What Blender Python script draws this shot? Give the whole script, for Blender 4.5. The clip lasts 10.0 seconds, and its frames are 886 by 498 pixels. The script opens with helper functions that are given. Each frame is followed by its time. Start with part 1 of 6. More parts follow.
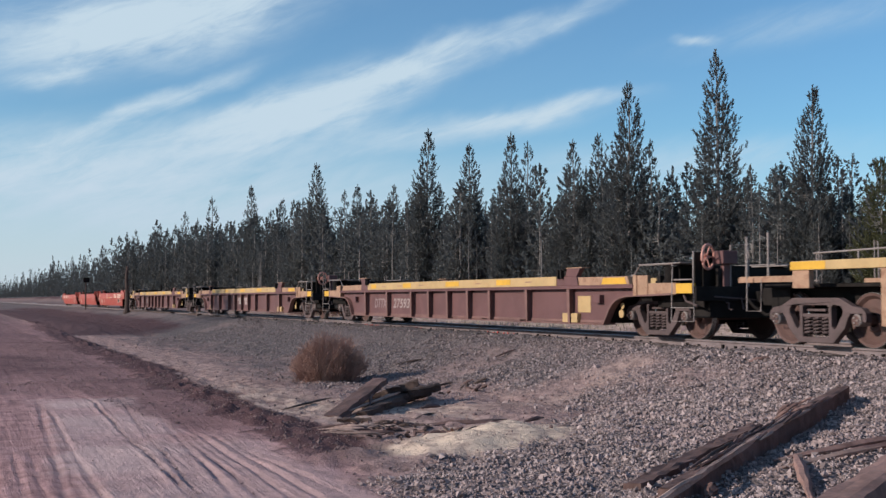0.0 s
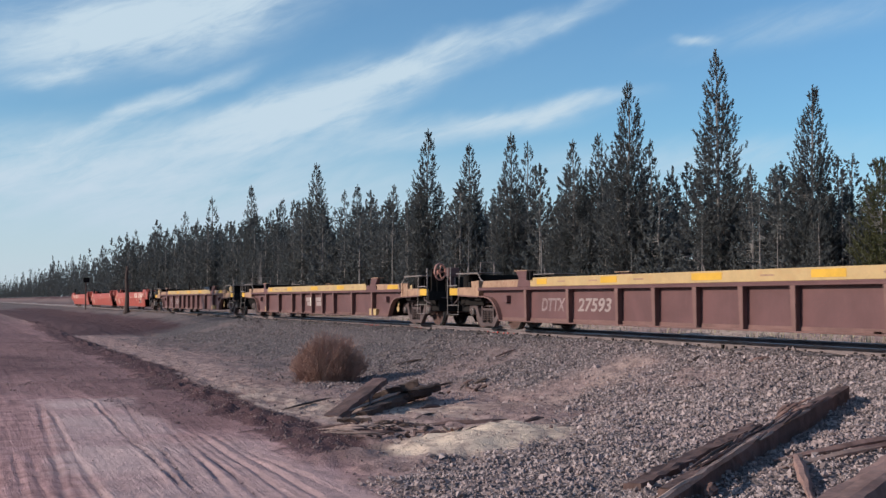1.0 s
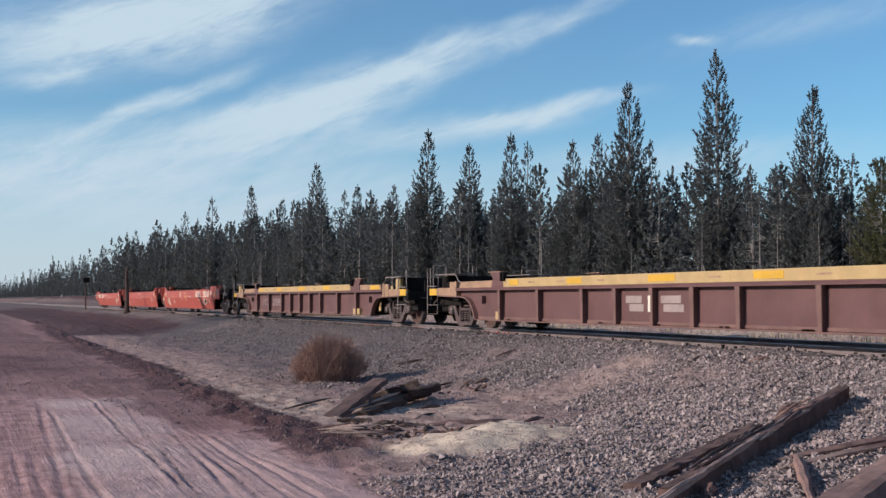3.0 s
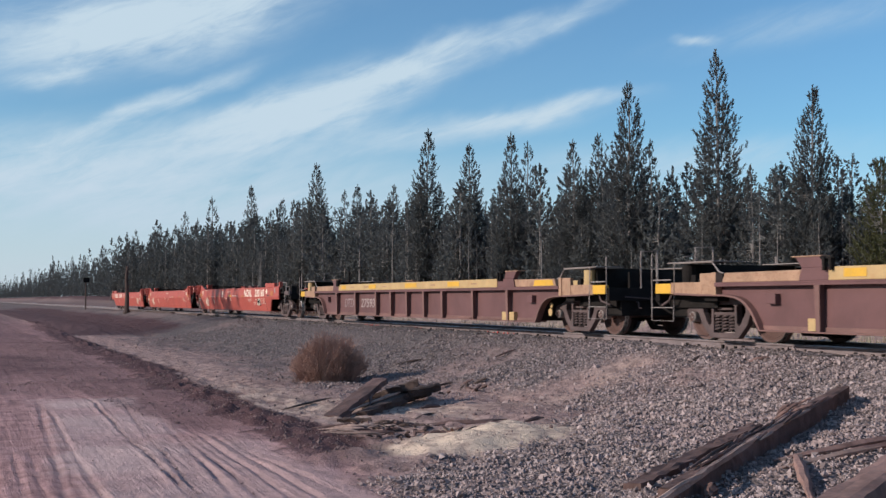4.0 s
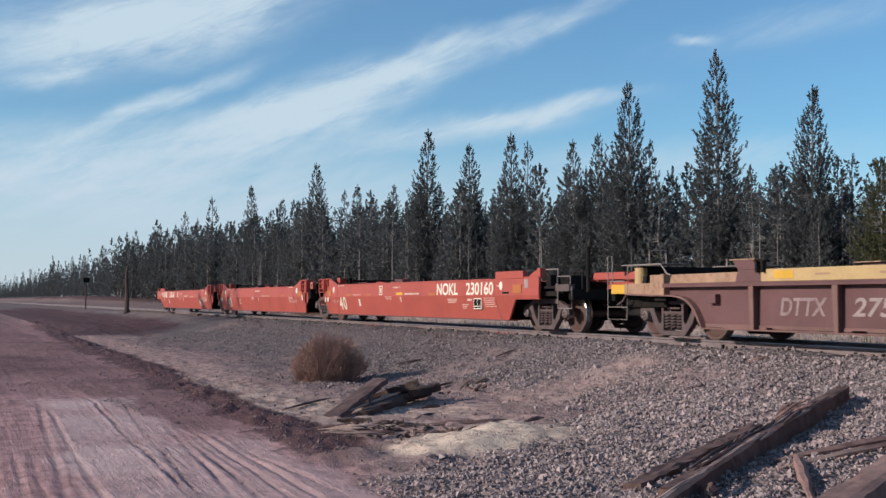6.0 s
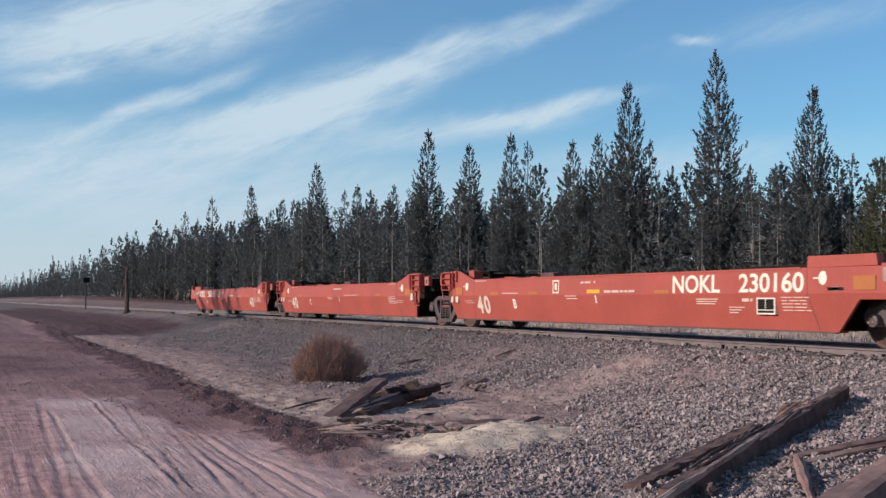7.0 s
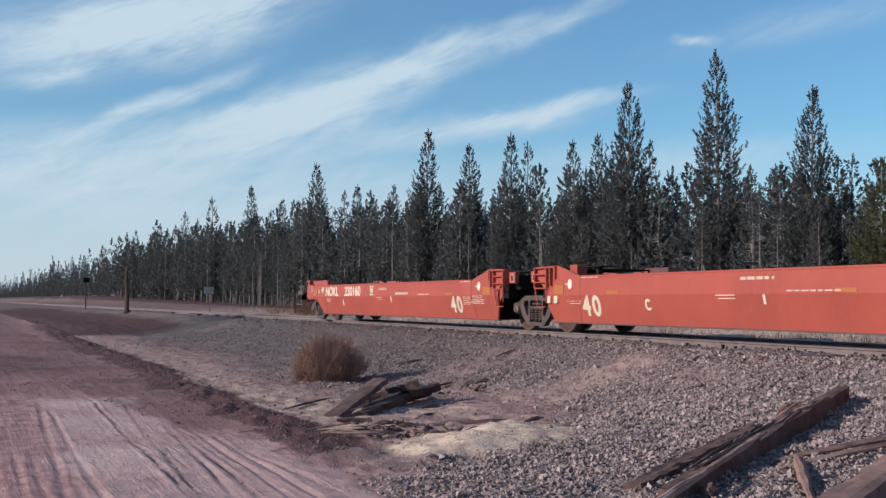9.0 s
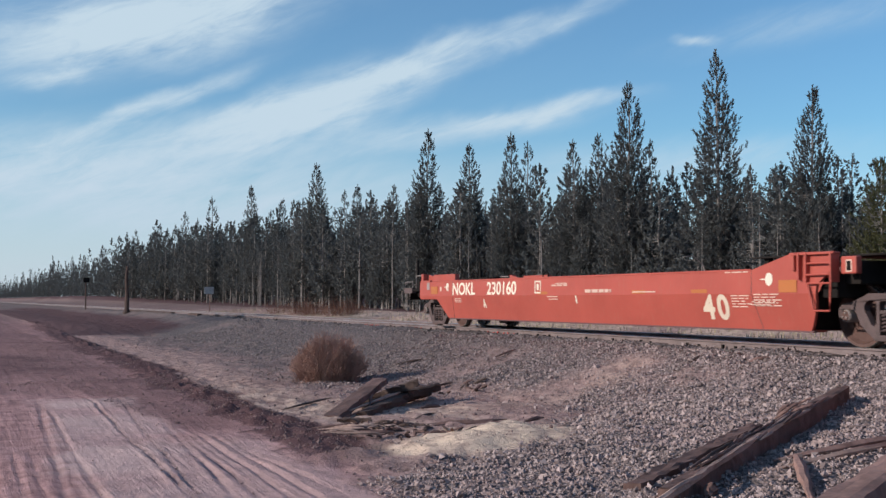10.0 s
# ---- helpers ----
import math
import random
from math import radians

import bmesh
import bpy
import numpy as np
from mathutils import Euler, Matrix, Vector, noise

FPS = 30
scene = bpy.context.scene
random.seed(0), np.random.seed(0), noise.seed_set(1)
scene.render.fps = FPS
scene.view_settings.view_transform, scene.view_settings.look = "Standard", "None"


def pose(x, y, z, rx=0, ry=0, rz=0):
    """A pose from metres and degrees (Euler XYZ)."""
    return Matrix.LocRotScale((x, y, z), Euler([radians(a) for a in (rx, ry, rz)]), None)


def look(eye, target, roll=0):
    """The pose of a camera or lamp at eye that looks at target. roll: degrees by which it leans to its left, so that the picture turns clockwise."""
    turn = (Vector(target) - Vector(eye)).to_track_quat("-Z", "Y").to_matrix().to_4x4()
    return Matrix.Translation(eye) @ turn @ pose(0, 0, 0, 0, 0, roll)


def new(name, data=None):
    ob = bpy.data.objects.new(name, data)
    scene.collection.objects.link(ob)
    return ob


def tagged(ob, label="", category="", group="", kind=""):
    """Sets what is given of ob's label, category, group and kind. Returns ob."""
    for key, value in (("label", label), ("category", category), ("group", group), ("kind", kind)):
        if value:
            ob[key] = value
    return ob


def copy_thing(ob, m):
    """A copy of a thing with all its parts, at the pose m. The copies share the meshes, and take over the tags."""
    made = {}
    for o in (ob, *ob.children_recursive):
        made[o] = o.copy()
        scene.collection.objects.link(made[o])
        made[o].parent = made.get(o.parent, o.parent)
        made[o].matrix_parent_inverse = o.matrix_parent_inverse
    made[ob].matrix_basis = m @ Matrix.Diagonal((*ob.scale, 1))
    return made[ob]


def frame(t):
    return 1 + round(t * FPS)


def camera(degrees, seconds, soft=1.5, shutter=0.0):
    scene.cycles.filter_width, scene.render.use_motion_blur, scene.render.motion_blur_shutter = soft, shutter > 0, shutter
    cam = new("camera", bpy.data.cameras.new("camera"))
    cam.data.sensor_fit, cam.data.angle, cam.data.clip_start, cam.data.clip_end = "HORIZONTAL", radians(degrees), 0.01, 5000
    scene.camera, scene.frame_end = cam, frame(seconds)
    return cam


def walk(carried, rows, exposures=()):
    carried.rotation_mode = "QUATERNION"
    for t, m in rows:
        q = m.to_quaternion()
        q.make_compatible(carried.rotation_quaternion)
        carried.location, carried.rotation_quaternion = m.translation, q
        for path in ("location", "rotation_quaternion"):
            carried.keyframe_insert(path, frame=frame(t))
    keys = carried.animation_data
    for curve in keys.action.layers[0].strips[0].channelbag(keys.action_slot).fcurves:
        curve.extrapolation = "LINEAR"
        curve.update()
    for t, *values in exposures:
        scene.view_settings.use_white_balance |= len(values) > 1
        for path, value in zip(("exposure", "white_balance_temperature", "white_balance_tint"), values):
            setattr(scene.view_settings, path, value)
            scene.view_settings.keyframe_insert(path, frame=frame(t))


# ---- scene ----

# ---- camera ----
# z = 0 is the top of the rails; the track runs along y, the near rail at x = 12.6
EYE = Vector((0.0, 0.0, 0.731))
cam = camera(43.52, 10.0, soft=1.45, shutter=0.1)
heading, rise = radians(23.99), radians(2.595)
AIM = EYE + 50 * Vector((math.sin(heading) * math.cos(rise), math.cos(heading) * math.cos(rise), math.sin(rise)))
walk(cam, [(0.0, look(EYE, AIM)), (10.0, look(EYE, AIM))], exposures=[(0.0, 0.0), (10.0, 0.0)])

# ---- world and sun ----
SUN_AZ, SUN_EL = radians(83), radians(22)   # azimuth from +y towards -x
to_sun = Vector((-math.sin(SUN_AZ) * math.cos(SUN_EL), math.cos(SUN_AZ) * math.cos(SUN_EL), math.sin(SUN_EL)))
sun = new("sun", bpy.data.lights.new("sun", "SUN"))
sun.data.energy, sun.data.angle, sun.data.color = 4.7, radians(0.6), (1.0, 0.91, 0.82)
sun.matrix_world = look(to_sun * 100, (0, 0, 0))


class Nodes:
    """A small writer of shader nodes."""

    def __init__(self, tree):
        self.t = tree
        tree.nodes.clear()

    def n(self, kind, **kw):
        node = self.t.nodes.new(kind)
        for k, v in kw.items():
            if k == "op":
                node.operation = v
            elif k == "blend":
                node.blend_type = v
            elif k == "dtype":
                node.data_type = v
            elif k == "attr":
                node.attribute_name = v
        return node

    def put(self, socket, value):
        if value is None:
            return
        if isinstance(value, bpy.types.NodeSocket):
            self.t.links.new(value, socket)
        elif isinstance(value, (tuple, list)) and len(value) == 3 and socket.type == "RGBA":
            socket.default_value = (*value, 1)
        else:
            socket.default_value = value

    def math(self, op, a, b=None, c=None, clamp=False):
        node = self.n("ShaderNodeMath", op=op)
        node.use_clamp = clamp
        for s, v in zip(node.inputs, (a, b, c)):
            self.put(s, v)
        return node.outputs[0]

    def noise(self, vec, scale, detail=4, rough=0.55, dist=0.0):
        node = self.n("ShaderNodeTexNoise")
        self.put(node.inputs["Vector"], vec)
        for k, v in (("Scale", scale), ("Detail", detail), ("Roughness", rough), ("Distortion", dist)):
            node.inputs[k].default_value = v
        return node.outputs["Fac"]

    def ramp(self, fac, lo, hi, a=0.0, b=1.0):
        node = self.n("ShaderNodeMapRange")
        node.interpolation_type = "SMOOTHSTEP"
        for k, v in (("Value", fac), ("From Min", lo), ("From Max", hi), ("To Min", a), ("To Max", b)):
            self.put(node.inputs[k], v)
        return node.outputs["Result"]

    def mix(self, fac, a, b, blend="MIX"):
        node = self.n("ShaderNodeMix", dtype="RGBA", blend=blend)
        self.put(node.inputs[0], fac)
        self.put(node.inputs[6], a)
        self.put(node.inputs[7], b)
        return node.outputs[2]

    def vec(self, vec, scale=(1, 1, 1), rot=(0, 0, 0), loc=(0, 0, 0)):
        node = self.n("ShaderNodeMapping")
        self.put(node.inputs["Vector"], vec)
        node.inputs["Scale"].default_value, node.inputs["Rotation"].default_value, node.inputs["Location"].default_value = scale, rot, loc
        return node.outputs[0]

    def bump(self, height, strength, distance):
        node = self.n("ShaderNodeBump")
        self.put(node.inputs["Height"], height)
        node.inputs["Strength"].default_value, node.inputs["Distance"].default_value = strength, distance
        return node.outputs[0]


def build_sky():
    world = bpy.data.worlds.new("sky")
    world.use_nodes = True
    scene.world = world
    w = Nodes(world.node_tree)
    sky = w.n("ShaderNodeTexSky")
    sky.sky_type, sky.sun_disc = "NISHITA", False
    sky.sun_elevation, sky.sun_rotation = SUN_EL, -SUN_AZ
    sky.air_density, sky.dust_density, sky.ozone_density = 1.0, 0.4, 1.0
    co = w.n("ShaderNodeTexCoord").outputs["Generated"]
    sep = w.n("ShaderNodeSeparateXYZ")
    w.put(sep.inputs[0], co)
    X, Y, Z = sep.outputs
    # a plane of high cirrus: bearing from the track's line and height over the horizon
    bear = w.math("ARCTAN2", X, Y)
    high = w.math("ARCSINE", Z)
    flat = w.n("ShaderNodeCombineXYZ")
    w.put(flat.inputs[0], bear), w.put(flat.inputs[1], high)
    flat = flat.outputs[0]
    turned = w.vec(flat, (1, 1, 1), (0, 0, radians(-20)))
    streak = w.noise(w.vec(turned, (3.2, 11, 1), loc=(1.3, 0.4, 0)), 1.0, 5, 0.5, 0.8)
    fine = w.noise(w.vec(turned, (20, 85, 1), loc=(5.3, 2.4, 0)), 1.0, 7, 0.62, 0.8)
    fibre = w.noise(w.vec(turned, (7, 26, 1), loc=(2.1, 7.7, 0)), 1.0, 6, 0.6, 1.0)
    broad = w.noise(w.vec(turned, (2.0, 5.0, 1), loc=(0.2, 3.1, 0)), 1.0, 3, 0.5, 0.2)
    # wind tears the edges of the bands along their length
    torn = flat
    for scale, reach, shift in ((9.0, 0.050, 0.0), (30.0, 0.022, 4.0)):
        wind = w.n("ShaderNodeTexNoise")
        w.put(wind.inputs["Vector"], w.vec(turned, (scale, 1.6 * scale, 1), loc=(shift, 1.7, 0)))
        wind.inputs["Scale"].default_value, wind.inputs["Detail"].default_value = 1.0, 4
        off = w.n("ShaderNodeVectorMath", op="SUBTRACT")
        w.put(off.inputs[0], wind.outputs["Color"])
        off.inputs[1].default_value = (0.5, 0.5, 0.5)
        move = w.n("ShaderNodeVectorMath", op="MULTIPLY")
        w.put(move.inputs[0], off.outputs[0])
        move.inputs[1].default_value = (reach, 0.45 * reach, 0)
        add = w.n("ShaderNodeVectorMath", op="ADD")
        w.put(add.inputs[0], torn), w.put(add.inputs[1], move.outputs[0])
        torn = add.outputs[0]
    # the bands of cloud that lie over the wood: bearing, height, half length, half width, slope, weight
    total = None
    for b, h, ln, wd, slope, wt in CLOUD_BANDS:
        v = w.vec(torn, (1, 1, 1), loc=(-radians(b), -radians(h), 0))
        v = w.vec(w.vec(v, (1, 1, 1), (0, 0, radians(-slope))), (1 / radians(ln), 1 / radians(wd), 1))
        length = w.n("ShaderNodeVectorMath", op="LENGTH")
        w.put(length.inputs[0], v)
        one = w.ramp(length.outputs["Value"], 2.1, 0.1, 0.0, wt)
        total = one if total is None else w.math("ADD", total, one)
    thread = w.math("ADD", w.math("MULTIPLY", w.math("SUBTRACT", fibre, 0.5), 2.3), w.math("MULTIPLY", w.math("SUBTRACT", fine, 0.5), 1.7))
    m = w.math("MULTIPLY", total, w.math("ADD", thread, 1.2))
    # thin high cloud elsewhere
    loose = w.math("ADD", w.math("MULTIPLY", w.math("SUBTRACT", streak, 0.45), 1.4), w.math("MULTIPLY", w.math("SUBTRACT", broad, 0.45), 0.8))
    away = w.math("MAXIMUM", w.ramp(w.math("ABSOLUTE", w.math("SUBTRACT", bear, radians(24))), radians(20), radians(45), 0.10, 1.0), w.ramp(high, radians(14), radians(26), 0.10, 1.0))
    m = w.math("ADD", m, w.math("MULTIPLY", loose, away))
    veil = w.ramp(high, radians(14), radians(0), 0.14, 0.44)
    m = w.math("ADD", m, w.math("MULTIPLY", veil, w.ramp(bear, radians(22), radians(42), 1.0, 0.35)))
    cover = w.ramp(m, -0.05, 1.45, 0.0, 1.0)
    clear = w.mix(1.0, sky.outputs[0], (0.61, 0.98, 1.25), "MULTIPLY")
    colour = w.mix(cover, clear, CLOUD_COLOUR)
    haze = w.ramp(high, radians(9), radians(0), 0.0, 0.7)
    colour = w.mix(haze, colour, HAZE_COLOUR)
    bg = w.n("ShaderNodeBackground")
    w.put(bg.inputs[0], colour)
    bg.inputs[1].default_value = 0.11
    out = w.n("ShaderNodeOutputWorld")
    w.put(out.inputs[0], bg.outputs[0])


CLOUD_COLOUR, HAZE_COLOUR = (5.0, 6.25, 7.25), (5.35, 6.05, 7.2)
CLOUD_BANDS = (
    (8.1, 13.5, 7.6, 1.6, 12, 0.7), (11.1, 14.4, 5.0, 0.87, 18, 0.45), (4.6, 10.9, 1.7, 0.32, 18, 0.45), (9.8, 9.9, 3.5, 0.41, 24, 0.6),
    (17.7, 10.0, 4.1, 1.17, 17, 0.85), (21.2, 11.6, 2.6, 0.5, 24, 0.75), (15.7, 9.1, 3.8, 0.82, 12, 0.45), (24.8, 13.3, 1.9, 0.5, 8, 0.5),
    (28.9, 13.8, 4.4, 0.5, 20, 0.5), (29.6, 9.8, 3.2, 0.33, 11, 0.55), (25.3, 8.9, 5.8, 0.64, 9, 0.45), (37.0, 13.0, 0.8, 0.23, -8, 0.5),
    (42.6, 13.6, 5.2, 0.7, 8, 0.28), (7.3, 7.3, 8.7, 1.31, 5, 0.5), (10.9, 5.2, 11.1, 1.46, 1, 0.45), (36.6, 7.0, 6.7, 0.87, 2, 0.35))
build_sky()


# ---- materials ----
def material(name, base, rough=0.7, metal=0.0, vary=0.25, stain=None, amount=0.4, grain=40.0, bump=0.15, depth=0.004, drip=False, coarse=2.0, spec=0.3):
    """A painted, rusty, wooden or earthy surface: base colour, broad variation, stains and fine relief."""
    mat = bpy.data.materials.new(name)
    mat.use_nodes = True
    w = Nodes(mat.node_tree)
    co = w.n("ShaderNodeTexCoord").outputs["Object"]
    rnd = w.n("ShaderNodeObjectInfo").outputs["Random"]
    shift = w.n("ShaderNodeVectorMath", op="ADD")
    w.put(shift.inputs[0], co)
    many = w.n("ShaderNodeCombineXYZ")
    w.put(many.inputs[0], w.math("MULTIPLY", rnd, 37.0)), w.put(many.inputs[1], w.math("MULTIPLY", rnd, 11.0))
    w.put(shift.inputs[1], many.outputs[0])
    co = shift.outputs[0]
    big = w.noise(co, coarse, 4, 0.6, 0.3)
    small = w.noise(co, grain, 4, 0.6)
    lo = tuple(c * (1 - vary) for c in base)
    hi = tuple(min(1, c * (1 + vary)) for c in base)
    colour = w.mix(w.ramp(w.math("ADD", w.math("MULTIPLY", big, 0.6), w.math("MULTIPLY", small, 0.4)), 0.32, 0.68), lo, hi)
    if stain:
        s = w.noise(w.vec(co, (6, 6, 0.7) if drip else (1, 1, 1)), 3.0 if drip else coarse * 2.2, 6, 0.68, 0.4)
        colour = w.mix(w.ramp(s, 0.62 - 0.3 * amount, 0.80 - 0.2 * amount, 0.0, min(1, amount * 1.6)), colour, stain)
    p = w.n("ShaderNodeBsdfPrincipled")
    w.put(p.inputs["Base Color"], colour)
    w.put(p.inputs["Roughness"], w.ramp(small, 0.3, 0.7, max(0.05, rough - 0.12), min(1, rough + 0.12)))
    p.inputs["Metallic"].default_value = metal
    p.inputs["Specular IOR Level"].default_value = spec
    w.put(p.inputs["Normal"], w.bump(w.math("ADD", small, w.math("MULTIPLY", big, 0.5)), bump, depth))
    out = w.n("ShaderNodeOutputMaterial")
    w.put(out.inputs[0], p.outputs[0])
    return mat


MAROON = material("maroon_paint", (0.124, 0.058, 0.056), 0.6, 0, 0.2, (0.155, 0.08, 0.075), 0.28, 60, 0.12, 0.002, True, 1.2)
MAROON_RIB = material("maroon_rib_paint", (0.165, 0.085, 0.074), 0.65, 0, 0.25, (0.19, 0.115, 0.095), 0.35, 60, 0.12, 0.002, True, 1.4)
RED = material("red_paint", (0.362, 0.072, 0.053), 0.5, 0, 0.12, (0.34, 0.115, 0.085), 0.34, 50, 0.08, 0.002, True, 0.9)
CREAM = material("faded_yellow_paint", (0.43, 0.285, 0.135), 0.6, 0, 0.12, (0.42, 0.24, 0.11), 0.45, 30, 0.1, 0.002, False, 3.0)
YELLOW = material("bright_yellow_paint", (0.58, 0.315, 0.038), 0.5, 0, 0.12, (0.5, 0.3, 0.08), 0.3, 30, 0.1, 0.002, True, 2)
ORANGE = material("orange_reflector", (0.40, 0.13, 0.04), 0.5, 0, 0.08, None, 0, 30, 0.05, 0.001)
TAN = material("faded_tan_paint", (0.33, 0.195, 0.125), 0.65, 0, 0.2, (0.20, 0.095, 0.06), 0.5, 40, 0.1, 0.002, False, 3.5)
WHITE = material("white_lettering", (0.68, 0.60, 0.49), 0.6, 0, 0.08, (0.6, 0.5, 0.42), 0.25, 30, 0.05, 0.001)
CREAMY = material("creamy_lettering", (0.60, 0.49, 0.385), 0.6, 0, 0.08, (0.5, 0.3, 0.24), 0.3, 30, 0.05, 0.001)
FADED = material("faded_white_lettering", (0.30, 0.225, 0.21), 0.6, 0, 0.15, (0.25, 0.15, 0.13), 0.35, 30, 0.05, 0.001, False, 5)
WORN = material("worn_white_lettering", (0.26, 0.18, 0.175), 0.6, 0, 0.25, (0.16, 0.10, 0.09), 0.5, 30, 0.05, 0.001, False, 5)
BLACK = material("grimy_black_steel", (0.017, 0.014, 0.013), 0.85, 0, 0.4, (0.04, 0.03, 0.027), 0.3, 40, 0.2, 0.004, spec=0.08)
GRIME = material("dusty_truck_steel", (0.092, 0.062, 0.06), 0.8, 0, 0.3, (0.06, 0.045, 0.04), 0.4, 40, 0.25, 0.005)
WHEEL = material("rusty_wheel_steel", (0.105, 0.058, 0.050), 0.65, 0.2, 0.2, (0.09, 0.06, 0.05), 0.4, 40, 0.15, 0.003)
TREAD = material("polished_wheel_tread", (0.45, 0.42, 0.40), 0.3, 0.9, 0.1)
RAIL_SIDE = material("dusty_rail", (0.175, 0.133, 0.132), 0.85, 0.0, 0.25, (0.07, 0.05, 0.045), 0.4, 50, 0.2, 0.003)
RAIL_TOP = material("polished_rail_head", (0.50, 0.48, 0.47), 0.35, 0.85, 0.12)
BRAKE_RED = material("sunlit_faded_red_paint", (0.50, 0.24, 0.19), 0.6, 0, 0.2, (0.3, 0.1, 0.08), 0.3)
SPIKE_RED = material("red_marked_steel", (0.36, 0.05, 0.045), 0.7, 0, 0.3)
GALV = material("dull_grey_steel", (0.24, 0.195, 0.18), 0.6, 0.1, 0.15, (0.3, 0.28, 0.26), 0.3)
OLD_WOOD = material("weathered_timber", (0.135, 0.078, 0.068), 0.85, 0, 0.4, (0.045, 0.028, 0.026), 0.5, 25, 0.5, 0.02)
DARK_WOOD = material("charred_old_timber", (0.072, 0.046, 0.039), 0.9, 0, 0.45, (0.13, 0.10, 0.085), 0.3, 25, 0.5, 0.02)
SPLIT_WOOD = material("split_pale_wood", (0.40, 0.26, 0.21), 0.85, 0, 0.3, (0.15, 0.09, 0.075), 0.4, 25, 0.4, 0.01)
RED_WOOD = material("reddish_split_wood", (0.25, 0.145, 0.122), 0.85, 0, 0.35, (0.10, 0.05, 0.045), 0.4, 25, 0.4, 0.01)
TIE_WOOD = material("creosoted_tie_wood", (0.095, 0.075, 0.068), 0.9, 0, 0.35, (0.16, 0.13, 0.115), 0.4, 30, 0.4, 0.01)
BARK = material("pine_bark", (0.20, 0.175, 0.165), 0.9, 0, 0.35, (0.23, 0.205, 0.19), 0.4, 30, 0.6, 0.02)
SIGN_GREY = material("weathered_sign_back", (0.36, 0.36, 0.35), 0.6, 0.2, 0.15)
def stone_material():
    """Ballast: each stone of its own grey."""
    mat = bpy.data.materials.new("ballast_stone")
    mat.use_nodes = True
    w = Nodes(mat.node_tree)
    isl = w.n("ShaderNodeNewGeometry").outputs["Random Per Island"]
    co = w.n("ShaderNodeTexCoord").outputs["Object"]
    fine = w.noise(co, 90, 3, 0.6)
    grey = w.mix(w.ramp(isl, 0.0, 1.0), (0.155, 0.116, 0.110), (0.405, 0.31, 0.295))
    warm = w.mix(w.ramp(w.noise(co, 0.9, 3), 0.45, 0.65), grey, (0.34, 0.245, 0.24))
    w_out = w.n("ShaderNodeOutputMaterial")
    p = w.n("ShaderNodeBsdfPrincipled")
    # older ballast farther along the bank is grimed dark
    place = w.n("ShaderNodeSeparateXYZ")
    w.put(place.inputs[0], co)
    old = w.ramp(w.math("ADD", place.outputs[1], w.math("MULTIPLY", w.noise(co, 0.35, 4), 9.0)), 19.0, 29.0, 0.0, 0.6)
    w.put(p.inputs["Base Color"], w.mix(old, w.mix(0.35, grey, warm), w.mix(isl, (0.085, 0.070, 0.070), (0.20, 0.165, 0.165))))
    p.inputs["Roughness"].default_value = 0.9
    p.inputs["Specular IOR Level"].default_value = 0.2
    w.put(p.inputs["Normal"], w.bump(fine, 0.3, 0.004))
    w.put(w_out.inputs[0], p.outputs[0])
    return mat


STONE = stone_material()
TWIG = material("dry_bush_twigs", (0.36, 0.215, 0.17), 0.9, 0, 0.35)
SLASH = material("dead_reddish_brush", (0.19, 0.095, 0.065), 0.9, 0, 0.35)
GRASS = material("dry_grass", (0.30, 0.25, 0.17), 0.9, 0, 0.35)


def foliage(name, low, high):
    mat = bpy.data.materials.new(name)
    mat.use_nodes = True
    w = Nodes(mat.node_tree)
    rnd = w.n("ShaderNodeObjectInfo").outputs["Random"]
    isl = w.n("ShaderNodeNewGeometry").outputs["Random Per Island"]
    f = w.math("ADD", w.math("MULTIPLY", rnd, 0.45), w.math("MULTIPLY", isl, 0.55))
    p = w.n("ShaderNodeBsdfPrincipled")
    w.put(p.inputs["Base Color"], w.mix(f, low, high))
    p.inputs["Roughness"].default_value = 0.6
    p.inputs["Specular IOR Level"].default_value = 0.3
    thin = w.n("ShaderNodeBsdfTranslucent")
    w.put(thin.inputs["Color"], w.mix(f, low, high))
    both = w.n("ShaderNodeMixShader")
    both.inputs[0].default_value = 0.45
    w.put(both.inputs[1], p.outputs[0]), w.put(both.inputs[2], thin.outputs[0])
    out = w.n("ShaderNodeOutputMaterial")
    w.put(out.inputs[0], both.outputs[0])
    return mat


NEEDLE = foliage("pine_needles", (0.072, 0.074, 0.074), (0.140, 0.142, 0.138))
NEEDLE_WARM = foliage("sunlit_pine_needles", (0.058, 0.062, 0.028), (0.14, 0.132, 0.058))


# ---- mesh helpers ----
def link_mesh(name, bm, mat, smooth=False):
    me = bpy.data.meshes.new(name)
    bm.to_mesh(me)
    bm.free()
    for one in (mat if isinstance(mat, (list, tuple)) else [mat]):
        me.materials.append(one)
    if smooth:
        me.shade_smooth()
    return new(name, me)


def part(name, bm, mat, parent, label="", bevel=0.0, smooth=False):
    """One mesh object under a thing or under a part."""
    ob = link_mesh(name, bm, mat, smooth)
    ob.parent = parent
    if label:
        tagged(ob, label)
    if bevel:
        mod = ob.modifiers.new("edge", "BEVEL")
        mod.width, mod.segments, mod.limit_method = bevel, 2, "ANGLE"
    return ob


def empty(name, m, label, category, group="", kind=""):
    ob = new(name)
    ob.empty_display_size = 0.3
    ob.matrix_world = m
    return tagged(ob, label, category, group, kind)


